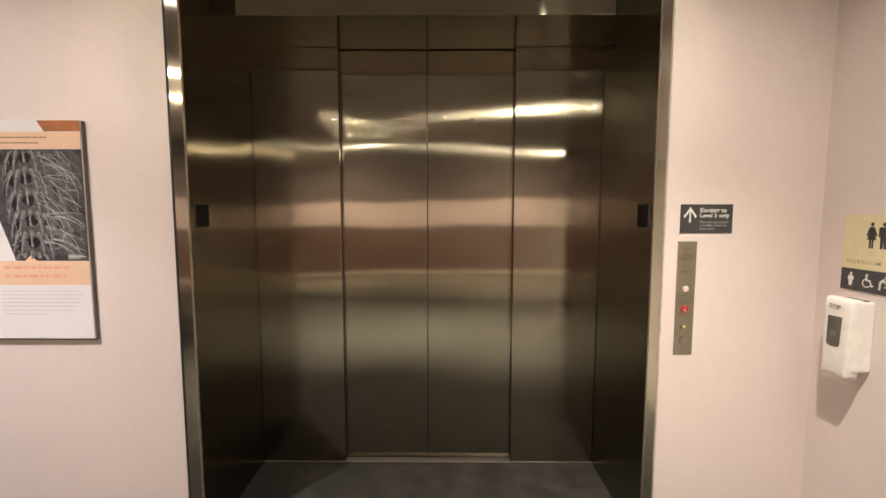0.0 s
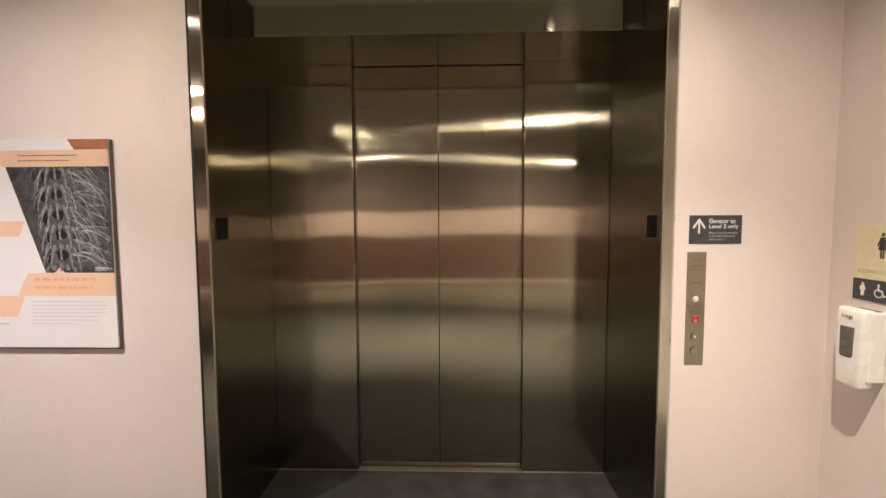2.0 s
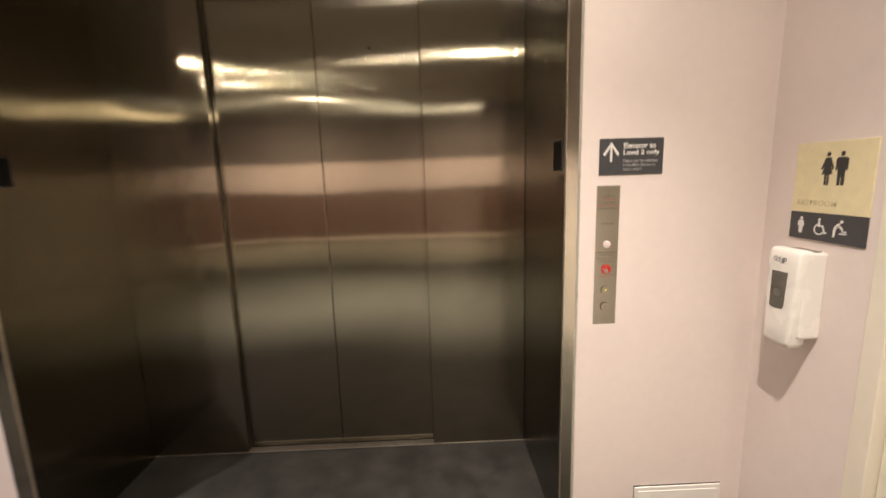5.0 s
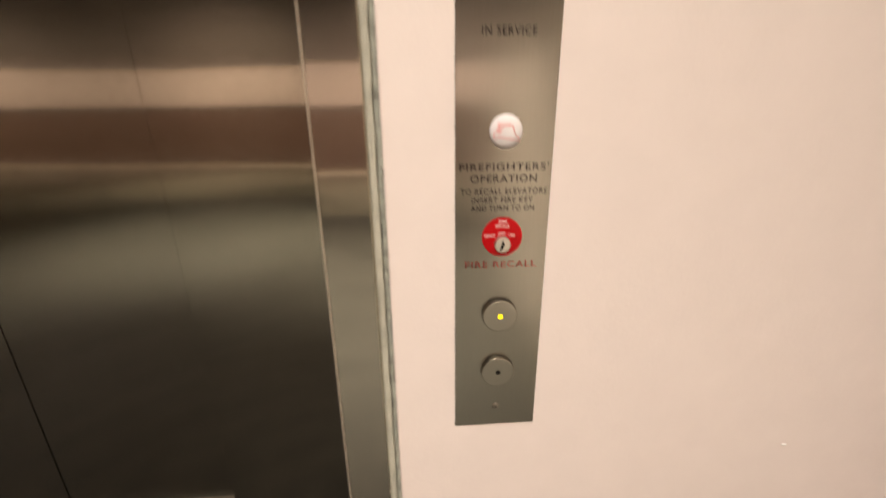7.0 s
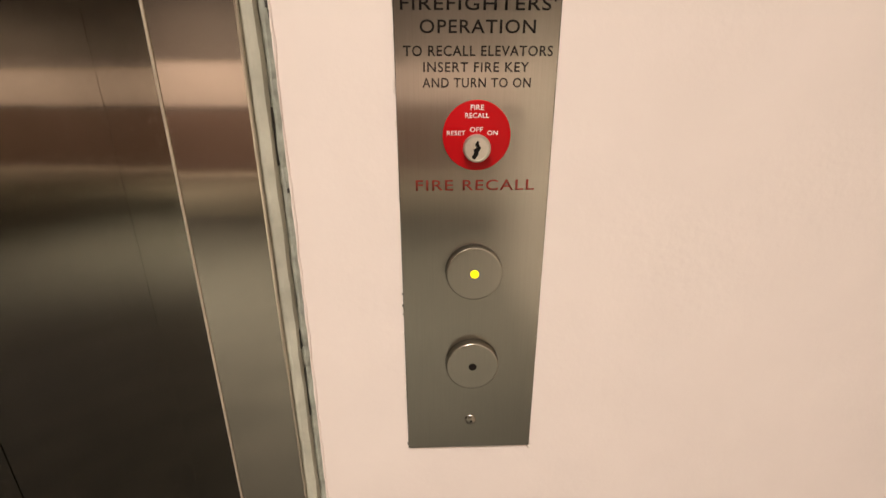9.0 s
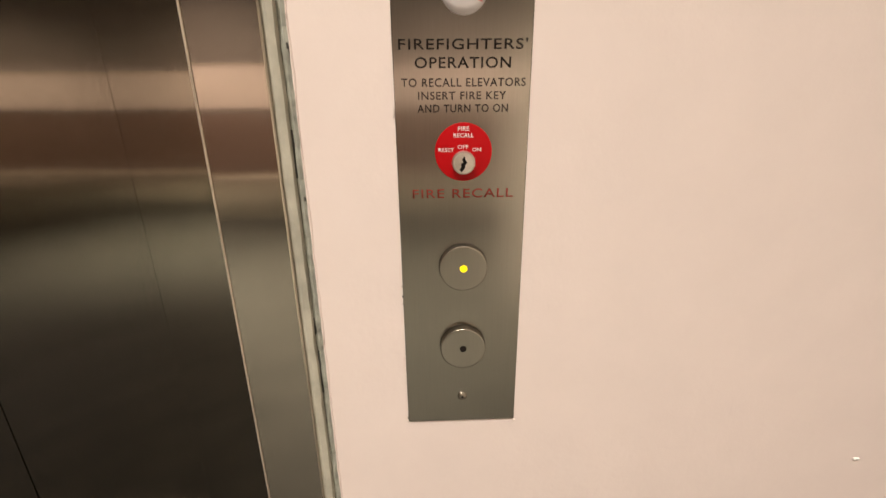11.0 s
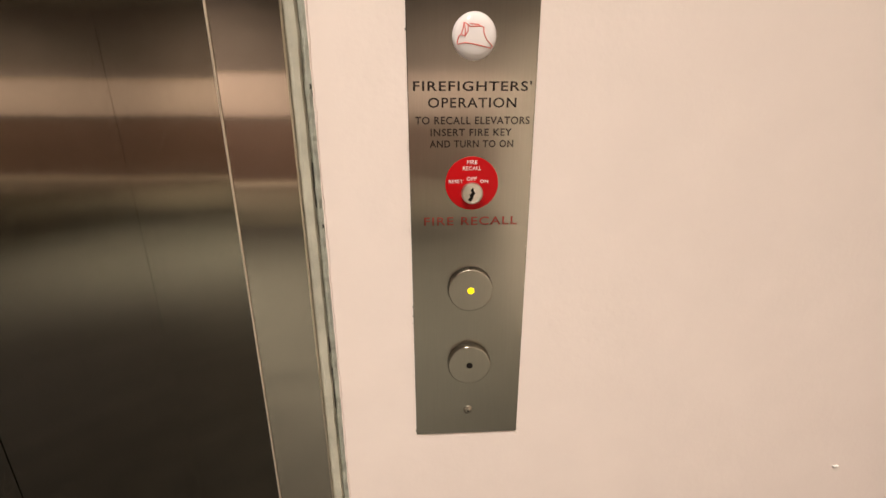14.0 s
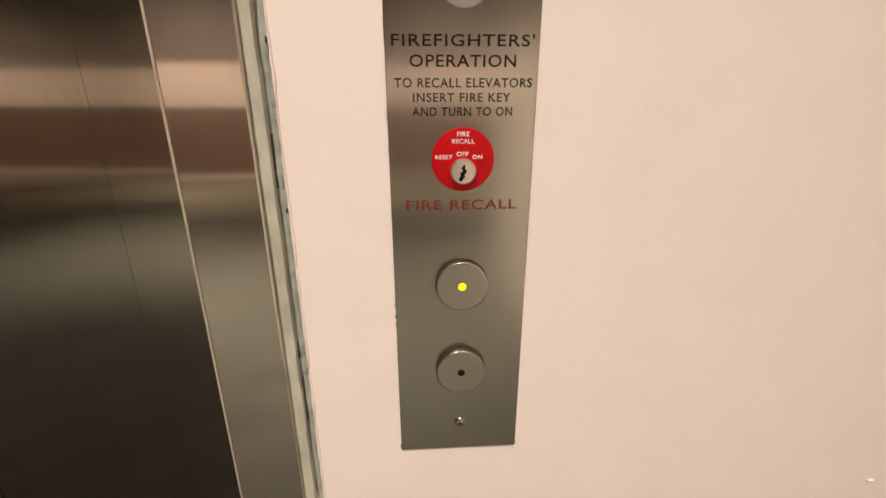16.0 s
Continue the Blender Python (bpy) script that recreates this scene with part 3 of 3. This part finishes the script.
# chipped paint round the plate
bm = bmesh.new()
for k in range(34):
    if rnd.random() < 0.62:
        z = rnd.uniform(PZ0, PZ1)
        x, w = PX0 - rnd.uniform(0.0001, 0.0004), rnd.uniform(0.0003, 0.0009)
        box(x - w, x, -0.0009, 0.001, z, z + rnd.uniform(0.001, 0.007), 0.0002, bm, 1)
    else:
        x = rnd.uniform(PX0, PX1)
        w = rnd.uniform(0.002, 0.008)
        box(x, x + w, -0.0009, 0.001, PZ0 - rnd.uniform(0.0005, 0.0010), PZ0 - 0.0001, 0.0002, bm, 1)
box(PX1 - 0.0006, PX1 + 0.0016, -0.0012, 0.001, PZ0 - 0.0035, PZ0 - 0.001, 0.0006, bm)
box(PX1 + 0.0001, PX1 + 0.0009, -0.0012, 0.001, PZ0 + 0.001, PZ0 + 0.006, 0.0005, bm)
tagged(part("trim_paint_chips", bm, CHIP), "ragged white paint crumbs round the call plate", "paint chips", "", "stuff")
bm = bmesh.new()
for k in range(11):
    z = rnd.uniform(PZ0, PZ1)
    box(PX0 - rnd.uniform(0.0003, 0.0008), PX0 + 0.0001, -0.0009, 0.0006, z, z + rnd.uniform(0.0005, 0.0016), 0, bm)
tagged(part("trim_dark_nicks", bm, DARK_MARKS), "tiny dark nicks along the plate's edge", "nicks", "", "stuff")
tagged(part("trim_wall_nib", box(1.6255, 1.6315, -0.0016, 0.001, 0.9255, 0.9275, 0.0006), WHITE), "small paint nib on the wall", "paint nib", "", "structure")

# ---- low wall panel ----
vent = thing("access_panel", (1.62, 0, 0.03), "white metal access panel low on the wall", "access panel")
part("panel_frame", box(1.42, 1.795, -0.010, -0.0002, 0.05, 0.240, 0.002), PLASTIC, vent)
part("panel_door", box(1.437, 1.778, -0.013, -0.0095, 0.067, 0.223, 0.0015), PLASTIC, vent)
part("panel_gap", box(1.418, 1.797, -0.003, 0.001, 0.048, 0.2435, 0), DARK_MARKS, vent, "dark gap line")

# ---- restroom sign ----
RY0, RY1 = -0.392, -0.1205
rest = thing("restroom_sign", (W, (RY0 + RY1) / 2, 1.338), "cream restroom sign with dark pictograms above a black strip", "sign")
part("cream_plate", box(W - 0.005, W - 0.0002, RY0, RY1, 1.4315, 1.664, 0.001), CREAM, rest)
strip = part("black_strip", box(W - 0.005, W - 0.0002, RY0, RY1, 1.338, 1.4305, 0.001), CHARCOAL, rest)
part("raised_text", lettering("RESTROOM", -0.143, -0.286, 1.456, 1.473, 0, 0.006, 1.1, "side", W - 0.005, 0.0008), CREAM_TEXT, rest)


def icon(shapes, y, z, size, material, parent, name, x=W - 0.0058):
    """A pictogram of simple plates on the side wall; shapes are outlines of (u, v) in a unit box, u towards -y."""
    bm = bmesh.new()
    for pts in shapes:
        f = bm.faces.new([bm.verts.new((x, y - u * size, z + v * size)) for u, v in pts])
        ret = bmesh.ops.extrude_face_region(bm, geom=[f])
        bmesh.ops.translate(bm, vec=(0.0012, 0, 0), verts=[v for v in ret["geom"] if isinstance(v, bmesh.types.BMVert)])
    return part(name, bm, material, parent)


ring = lambda cu, cv, r, n=20: [(cu + r * math.cos(2 * math.pi * k / n), cv + r * math.sin(2 * math.pi * k / n)) for k in range(n)]
FIG_A = [ring(0, 0.44, 0.075), [(-0.10, 0.34), (0.10, 0.34), (0.25, 0.0), (0.19, -0.03), (0.11, 0.12), (0.20, -0.17), (-0.20, -0.17), (-0.11, 0.12), (-0.19, -0.03), (-0.25, 0.0)],
         [(-0.09, -0.17), (-0.015, -0.17), (-0.015, -0.5), (-0.09, -0.5)], [(0.015, -0.17), (0.09, -0.17), (0.09, -0.5), (0.015, -0.5)]]
FIG_B = [ring(0, 0.44, 0.075), [(-0.15, 0.34), (0.15, 0.34), (0.22, 0.28), (0.22, -0.05), (0.155, -0.05), (0.14, 0.2), (0.13, -0.5), (0.02, -0.5), (0.0, -0.08), (-0.02, -0.5), (-0.13, -0.5), (-0.14, 0.2), (-0.155, -0.05), (-0.22, -0.05), (-0.22, 0.28)]]
slim = lambda fig, k: [[(u * k, v) for u, v in pts] for pts in fig]
icon(slim(FIG_A, 0.86), -0.241, 1.577, 0.106, PICTO, rest, "pictogram")
icon(slim(FIG_B, 0.86), -0.289, 1.577, 0.106, PICTO, rest, "pictogram")
FIG_C = [ring(0, 0.42, 0.10), [(-0.16, 0.30), (0.16, 0.30), (0.24, 0.0), (0.14, -0.1), (0.11, -0.5), (-0.11, -0.5), (-0.14, -0.1), (-0.24, 0.0)]]


def arc(cu, cv, r, w, a0, a1, n=16):
    out = [(cu + r * math.cos(radians(a0 + (a1 - a0) * k / n)), cv + r * math.sin(radians(a0 + (a1 - a0) * k / n))) for k in range(n + 1)]
    return out + [(cu + (r - w) * math.cos(radians(a1 + (a0 - a1) * k / n)), cv + (r - w) * math.sin(radians(a1 + (a0 - a1) * k / n))) for k in range(n + 1)]


CHAIR = [ring(-0.02, 0.44, 0.085), [(-0.10, 0.34), (0.02, 0.34), (0.04, 0.10), (0.26, 0.10), (0.40, -0.30), (0.52, -0.26), (0.50, -0.36), (0.34, -0.42), (0.18, 0.0), (-0.08, 0.0)], arc(0.0, -0.16, 0.34, 0.08, 110, 330)]
CARE = [ring(0.10, 0.42, 0.095), [(-0.36, -0.5), (-0.24, -0.5), (-0.18, -0.02), (0.06, 0.20), (0.26, -0.02), (0.20, -0.10), (0.04, 0.04), (0.02, 0.32), (-0.12, 0.32), (-0.34, 0.06)],
        [(0.02, -0.22), (0.46, -0.22), (0.46, -0.30), (0.02, -0.30)], [(0.16, -0.10), (0.44, -0.10), (0.44, -0.17), (0.16, -0.17)]]
for shape, y in ((FIG_C, -0.166), (CHAIR, -0.236), (CARE, -0.306)):
    icon(shape, y, 1.386, 0.056, WHITE, strip, "pictogram")

# ---- soap dispenser ----
GY0, GY1 = -0.283, -0.154
dispenser = thing("soap_dispenser", (W, (GY0 + GY1) / 2, 0.97), "white plastic soap dispenser on the wall below the restroom sign", "soap dispenser")
part("back_body", box(W - 0.074, W - 0.0003, GY0 + 0.002, GY1 - 0.002, 1.005, 1.304, 0.010, None, 4), PLASTIC, dispenser)


def cover():
    """The push cover: tapering, its front bowed and its foot drawn down to a rounded lip."""
    bm = bmesh.new()
    rows = [(0.966, 0.060, 0.088, 0.36), (0.972, 0.050, 0.100, 0.22), (0.990, 0.046, 0.106, 0.17), (1.040, 0.046, 0.106, 0.13),
            (1.15, 0.046, 0.105, 0.07), (1.26, 0.048, 0.103, 0.02), (1.298, 0.050, 0.100, 0.01), (1.309, 0.056, 0.094, 0.05), (1.312, 0.064, 0.088, 0.14)]
    rings = []
    half = (GY1 - GY0) / 2
    mid = (GY0 + GY1) / 2
    for z, back, front, inset in rows:
        w = half * (1 - inset)
        ring_pts = [(back, -w)]
        for k in range(13):
            a = radians(-90 + 180 * k / 12)
            u = math.copysign(abs(math.sin(a)) ** 0.28, math.sin(a))
            d = abs(math.cos(a)) ** 0.28
            ring_pts.append((back + (front - back) * (0.55 + 0.45 * d), w * u))
        ring_pts.append((back, w))
        rings.append([bm.verts.new((W - x, mid + y, z)) for x, y in ring_pts])
    for p, q in zip(rings, rings[1:]):
        for k in range(len(p)):
            bm.faces.new((p[k], p[(k + 1) % len(p)], q[(k + 1) % len(p)], q[k]))
    bm.faces.new(rings[0])
    bm.faces.new(rings[-1])
    return bm


front = smooth(part("push_cover", cover(), PLASTIC, dispenser), 50)
bm = bmesh.new()
pts = [(-0.184, 1.231), (-0.246, 1.233), (-0.2435, 1.113), (-0.237, 1.103), (-0.213, 1.100), (-0.191, 1.102), (-0.185, 1.108)]
f = bm.faces.new([bm.verts.new((W - 0.1066, y, z)) for y, z in pts])
ret = bmesh.ops.extrude_face_region(bm, geom=[f])
bmesh.ops.translate(bm, vec=(0.004, 0, 0), verts=[v for v in ret["geom"] if isinstance(v, bmesh.types.BMVert)])
sight = part("sight_window", bm, WINDOW_GREY, front, "smoked olive window")
icon([ring(0, 0, 0.5)], -0.213, 1.158, 0.030, GAUGE, sight, "soap_gauge", W - 0.1071)
bm = bmesh.new()
for k, (w, h) in enumerate(((0.015, 0.016), (0.013, 0.013), (0.006, 0.017), (0.013, 0.013))):
    y = (-0.186, -0.2035, -0.2185, -0.2265)[k]
    drop = 0.004 if k == 2 else 0.0
    outer = [(y - w / 2 + w / 2 * math.cos(a * math.pi / 8), 1.276 - drop + h / 2 * math.sin(a * math.pi / 8)) for a in range(16)]
    if k == 2:
        box(W - 0.1064, W - 0.100, y - w, y, 1.276 - drop - h / 2, 1.276 - drop + h / 2, 0.001, bm)
    else:
        inner = [(y - w / 2 + (w / 2 - 0.004) * math.cos(a * math.pi / 8), 1.276 + (h / 2 - 0.004) * math.sin(a * math.pi / 8)) for a in range(16)]
        o = [bm.verts.new((W - 0.1062, p, q)) for p, q in outer]
        n = [bm.verts.new((W - 0.1062, p, q)) for p, q in inner]
        for a in range(16):
            bm.faces.new((o[a], o[(a + 1) % 16], n[(a + 1) % 16], n[a]))
part("logo", bm, LOGO_GREY, front, "grey maker's mark")
part("top_window", box(W - 0.066, W - 0.012, -0.268, -0.180, 1.300, 1.3075, 0.003), WINDOW_GREY, dispenser, "dark slot on top")

# ---- exhibit poster ----
QX0, QX1, QZ0, QZ1 = -2.66, -1.5685, 1.068, 2.096
poster = thing("exhibit_poster", ((QX0 + QX1) / 2, 0, QZ0), "white exhibit board with peach captions and a grey microscope photograph", "poster")
part("board", box(QX0, QX1, -0.022, -0.004, QZ0, QZ1, 0.0015), POSTER_WHITE, poster)
# dark sheet juts out right and below for the board's edge and shadow
part("board_edge_shade", box(QX0 - 0.001, QX1 + 0.0075, -0.014, -0.001, QZ0 - 0.0085, QZ1 - 0.002, 0.001), BOARD_EDGE_SHADE, poster, "dark sheet for the board's edge and its shadow below")
PY = -0.0222


def print_patch(name, pts, material, label="", y=PY, parent=poster):
    return part(name, slab(pts, y - 0.0002, y + 0.0004), material, parent, label)


print_patch("colour_block", [(-1.768, 2.0945), (QX1 + 0.0001, 2.0945), (QX1 + 0.0001, 2.045), (-1.735, 2.045)], ORANGE, "burnt orange block")
print_patch("caption_band", [(-2.135, 2.043), (QX1 + 0.0001, 2.044), (QX1 + 0.0001, 1.966), (-2.105, 1.966)], PEACH, "peach caption band")
for z, u1 in ((2.018, -1.725), (1.993, -1.765)):
    bm = bmesh.new()
    x = -2.02
    while x < u1:
        w = rnd.uniform(0.008, 0.034)
        box(x, min(x + w, u1), PY - 0.0005, PY + 0.0002, z - 0.0030, z + 0.0030, 0, bm)
        x += w + 0.0035
    tagged(part("caption_text", bm, BROWN_TEXT, poster), kind="stuff")
print_patch("caption_band", [(-2.005, 1.444), (-1.872, 1.444), (-1.845, 1.470), (-1.815, 1.444), (QX1 + 0.0001, 1.444), (QX1 + 0.0001, 1.330), (-2.065, 1.330), (-2.03, 1.40)], PEACH, "peach caption band", PY - 0.0004)
for z, u1 in ((1.413, -1.665), (1.371, -1.675)):
    bm = bmesh.new()
    x = -1.975
    while x < u1:
        w = rnd.uniform(0.012, 0.05)
        box(x, min(x + w, u1), PY - 0.0009, PY + 0.0002, z - 0.0075, z + 0.0075, 0, bm)
        x += w + 0.008
    tagged(part("caption_text", bm, ORANGE_TEXT, poster), kind="stuff")
for k, u1 in enumerate((-1.62, -1.61, -1.625, -1.62, -1.65, -1.66, -1.79)):
    z = 1.300 - 0.0185 * k
    bm = bmesh.new()
    x = -2.00
    while x < u1:
        w = rnd.uniform(0.008, 0.03)
        box(x, min(x + w, u1), PY - 0.0003, PY + 0.0002, z - 0.0016, z + 0.0016, 0, bm)
        x += w + 0.002
    tagged(part("body_text", bm, PALE_GREY_TEXT, poster), kind="stuff")
print_patch("label_band", [(QX0 + 0.05, 1.70), (-2.005, 1.70), (-2.04, 1.625), (QX0 + 0.05, 1.625)], PEACH, "peach label")
print_patch("label_band", [(QX0 + 0.05, 1.33), (-2.030, 1.329), (-2.075, 1.225), (QX0 + 0.05, 1.225)], PEACH, "peach label", PY - 0.0008)
for k in range(3):
    bm = box(QX0 + 0.08, -2.12 - 0.05 * k, PY - 0.0003, PY + 0.0002, 1.185 - 0.018 * k, 1.192 - 0.018 * k)
    tagged(part("body_text", bm, PALE_GREY_TEXT, poster), kind="stuff")
part("line_drawing", tube([(-2.30 + 0.1 * math.sin(a * 0.35) + 0.004 * a, PY - 0.0003, 1.46 + 0.012 * a) for a in range(12)], 0.003), GREEN_PRINT, poster, "green line drawing")

photo = print_patch("photograph", [(-2.085, 1.964), (QX1 + 0.0001, 1.964), (QX1 + 0.0001, 1.4445), (-1.915, 1.4445)], PHOTO, "grey microscope photograph of bristles", PY)


def in_photo(x, z):
    left = -2.085 + (1.964 - z) / (1.964 - 1.4445) * (2.085 - 1.915)
    return left + 0.004 < x < QX1 - 0.004 and 1.447 < z < 1.961


def clipped(pts, widths):
    keep = []
    for p, w in zip(pts, widths):
        if not in_photo(*p):
            break
        keep.append((p, w))
    return keep


layers = [bmesh.new() for _ in HAIR]
black = bmesh.new()
pr = random.Random(11)
spine = lambda z: -1.830 + 0.008 * math.sin(z * 9) - (1.964 - z) * 0.020


def blob(bm, cx, cz, rx, rz, y, wob=0.2, n=14):
    if in_photo(cx - rx, cz) and in_photo(cx + rx, cz - rz) and in_photo(cx, cz + rz) and in_photo(cx - rx, cz - rz):
        bm.faces.new([bm.verts.new((cx + rx * (1 + pr.uniform(-wob, wob)) * math.cos(2 * math.pi * k / n), y, cz + rz * (1 + pr.uniform(-wob, wob)) * math.sin(2 * math.pi * k / n))) for k in range(n)])


def stroke(pts, widths, tone, lift=0.0):
    start = 0
    while start < len(pts) - 1 and not in_photo(*pts[start]):
        start += 1
    c = clipped(pts[start:], widths[start:])
    if len(c) > 2:
        join(layers[tone], ribbon([q for q, _ in c], [w for _, w in c], PY - 0.0005 - 0.0001 * tone - lift))


for k in range(46):
    blob(layers[0], spine(1.7) + pr.uniform(-0.09, 0.20), pr.uniform(1.48, 1.93), pr.uniform(0.012, 0.03), pr.uniform(0.02, 0.06), PY - 0.0003 - 0.000001 * k, 0.35)
blob(layers[0], -1.80, 1.71, 0.10, 0.24, PY - 0.00025, 0.12, 40)
z = 1.955
while z > 1.45:
    s0 = spine(z)
    blob(black, s0 + 0.004, z - 0.030, 0.030, 0.026, PY - 0.00055, 0.25)
    blob(black, s0 - 0.066, z - 0.040, 0.013, 0.030, PY - 0.00055, 0.3)
    blob(black, s0 + 0.078, z - 0.030, 0.014, 0.028, PY - 0.00055, 0.3)
    # side arms, swollen above and drawn out to a hooked tip
    for s in (-1, 1):
        arm = [(s0 + s * (0.028 + 0.022 * math.sin(k / 9 * 1.9)), z + 0.018 - 0.115 * k / 9) for k in range(10)]
        stroke(arm, [0.017, 0.020, 0.018, 0.015, 0.013, 0.011, 0.009, 0.008, 0.007, 0.005], 1)
        stroke([(x + s * 0.004, v) for x, v in arm], [0.0034] * 10, 2, 0.00003)
        arm = [(s0 + s * (0.062 + 0.030 * math.sin(k / 9 * 1.7)), z + 0.010 - 0.120 * k / 9) for k in range(10)]
        stroke(arm, [0.012, 0.014, 0.013, 0.011, 0.010, 0.008, 0.007, 0.006, 0.005, 0.003], 1, 0.00001)
        stroke([(x + s * 0.003, v) for x, v in arm], [0.0026] * 10, 2, 0.00004)
    # the middle tooth: a bulb on a slender stem
    stroke([(s0 + 0.002 * math.sin(k), z + 0.030 - 0.085 * k / 8) for k in range(9)], [0.010, 0.019, 0.021, 0.014, 0.010, 0.009, 0.009, 0.010, 0.007], 1, 0.00002)
    stroke([(s0 - 0.004, z + 0.024 - 0.075 * k / 8) for k in range(9)], [0.0034] * 9, 2, 0.00005)
    z -= 0.098
for k in range(150):
    z0 = pr.uniform(1.50, 2.08)
    side = 1 if pr.random() < 0.80 else -1
    x0 = spine(z0) + (pr.uniform(0.03, 0.15) if side > 0 else -pr.uniform(0.05, 0.085))
    length = pr.uniform(0.12, 0.26) if side > 0 else pr.uniform(0.06, 0.11)
    a = radians(pr.uniform(-38, 12)) if side > 0 else radians(pr.uniform(200, 240))
    curl = pr.uniform(0.05, 0.15)
    x, zz, pts = x0, z0, []
    for q in range(12):
        pts.append((x, zz))
        a -= side * curl * (0.5 + q / 11)
        x += math.cos(a) * length / 11
        zz += math.sin(a) * length / 11
    w0 = pr.uniform(0.0030, 0.0068)
    tone = pr.choice((0, 0, 1, 1, 1, 2, 2, 3))
    stroke(pts, [w0 * (1 - 0.7 * q / 11) * (0.6 if tone == 3 else 1.0) for q in range(12)], tone, 0.0000003 * k)
tagged(part("photo_shadow", black, PHOTO_BLACK, photo), kind="stuff")
for layer, material in zip(layers, HAIR):
    tagged(part("bristle", layer, material, photo), kind="stuff")
bm = bmesh.new()
for k, u in enumerate((0.07, 0.085, 0.06)):
    box(-1.665, -1.665 + u, PY - 0.0011, PY - 0.0008, 1.470 - 0.007 * k, 1.473 - 0.007 * k, 0, bm)
tagged(part("credit_text", bm, WHITE, photo), kind="stuff")

# ---- ceiling spotlights ----


def track_spotlight(x, y, low):
    """A small can on a stem, its mouth at the height low."""
    can = thing("track_spotlight", (x, y, CEIL), "small black ceiling spotlight on a stem", "spotlight", "spotlights")
    bm = bmesh.new()
    prof = [(0.030, low + 0.115), (0.048, low + 0.110), (0.052, low + 0.095), (0.052, low), (0.048, low), (0.046, low + 0.085)]
    rings = [[bm.verts.new((x + r * math.cos(k * math.pi / 12), y + r * math.sin(k * math.pi / 12), z)) for k in range(24)] for r, z in prof]
    for a, b in zip(rings, rings[1:]):
        for k in range(24):
            bm.faces.new((a[k], a[(k + 1) % 24], b[(k + 1) % 24], b[k]))
    bm.faces.new(rings[0])
    part("can", bm, HOUSING, can)
    part("stem", box(x - 0.012, x + 0.012, y - 0.012, y + 0.012, low + 0.115, CEIL - 0.0005, 0.001), HOUSING, can)


# cans hang at every lamp of the lists, the added ones too
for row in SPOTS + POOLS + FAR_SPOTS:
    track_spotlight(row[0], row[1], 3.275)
for row in TRACK:
    track_spotlight(row[0], row[1], row[2] + 0.025)
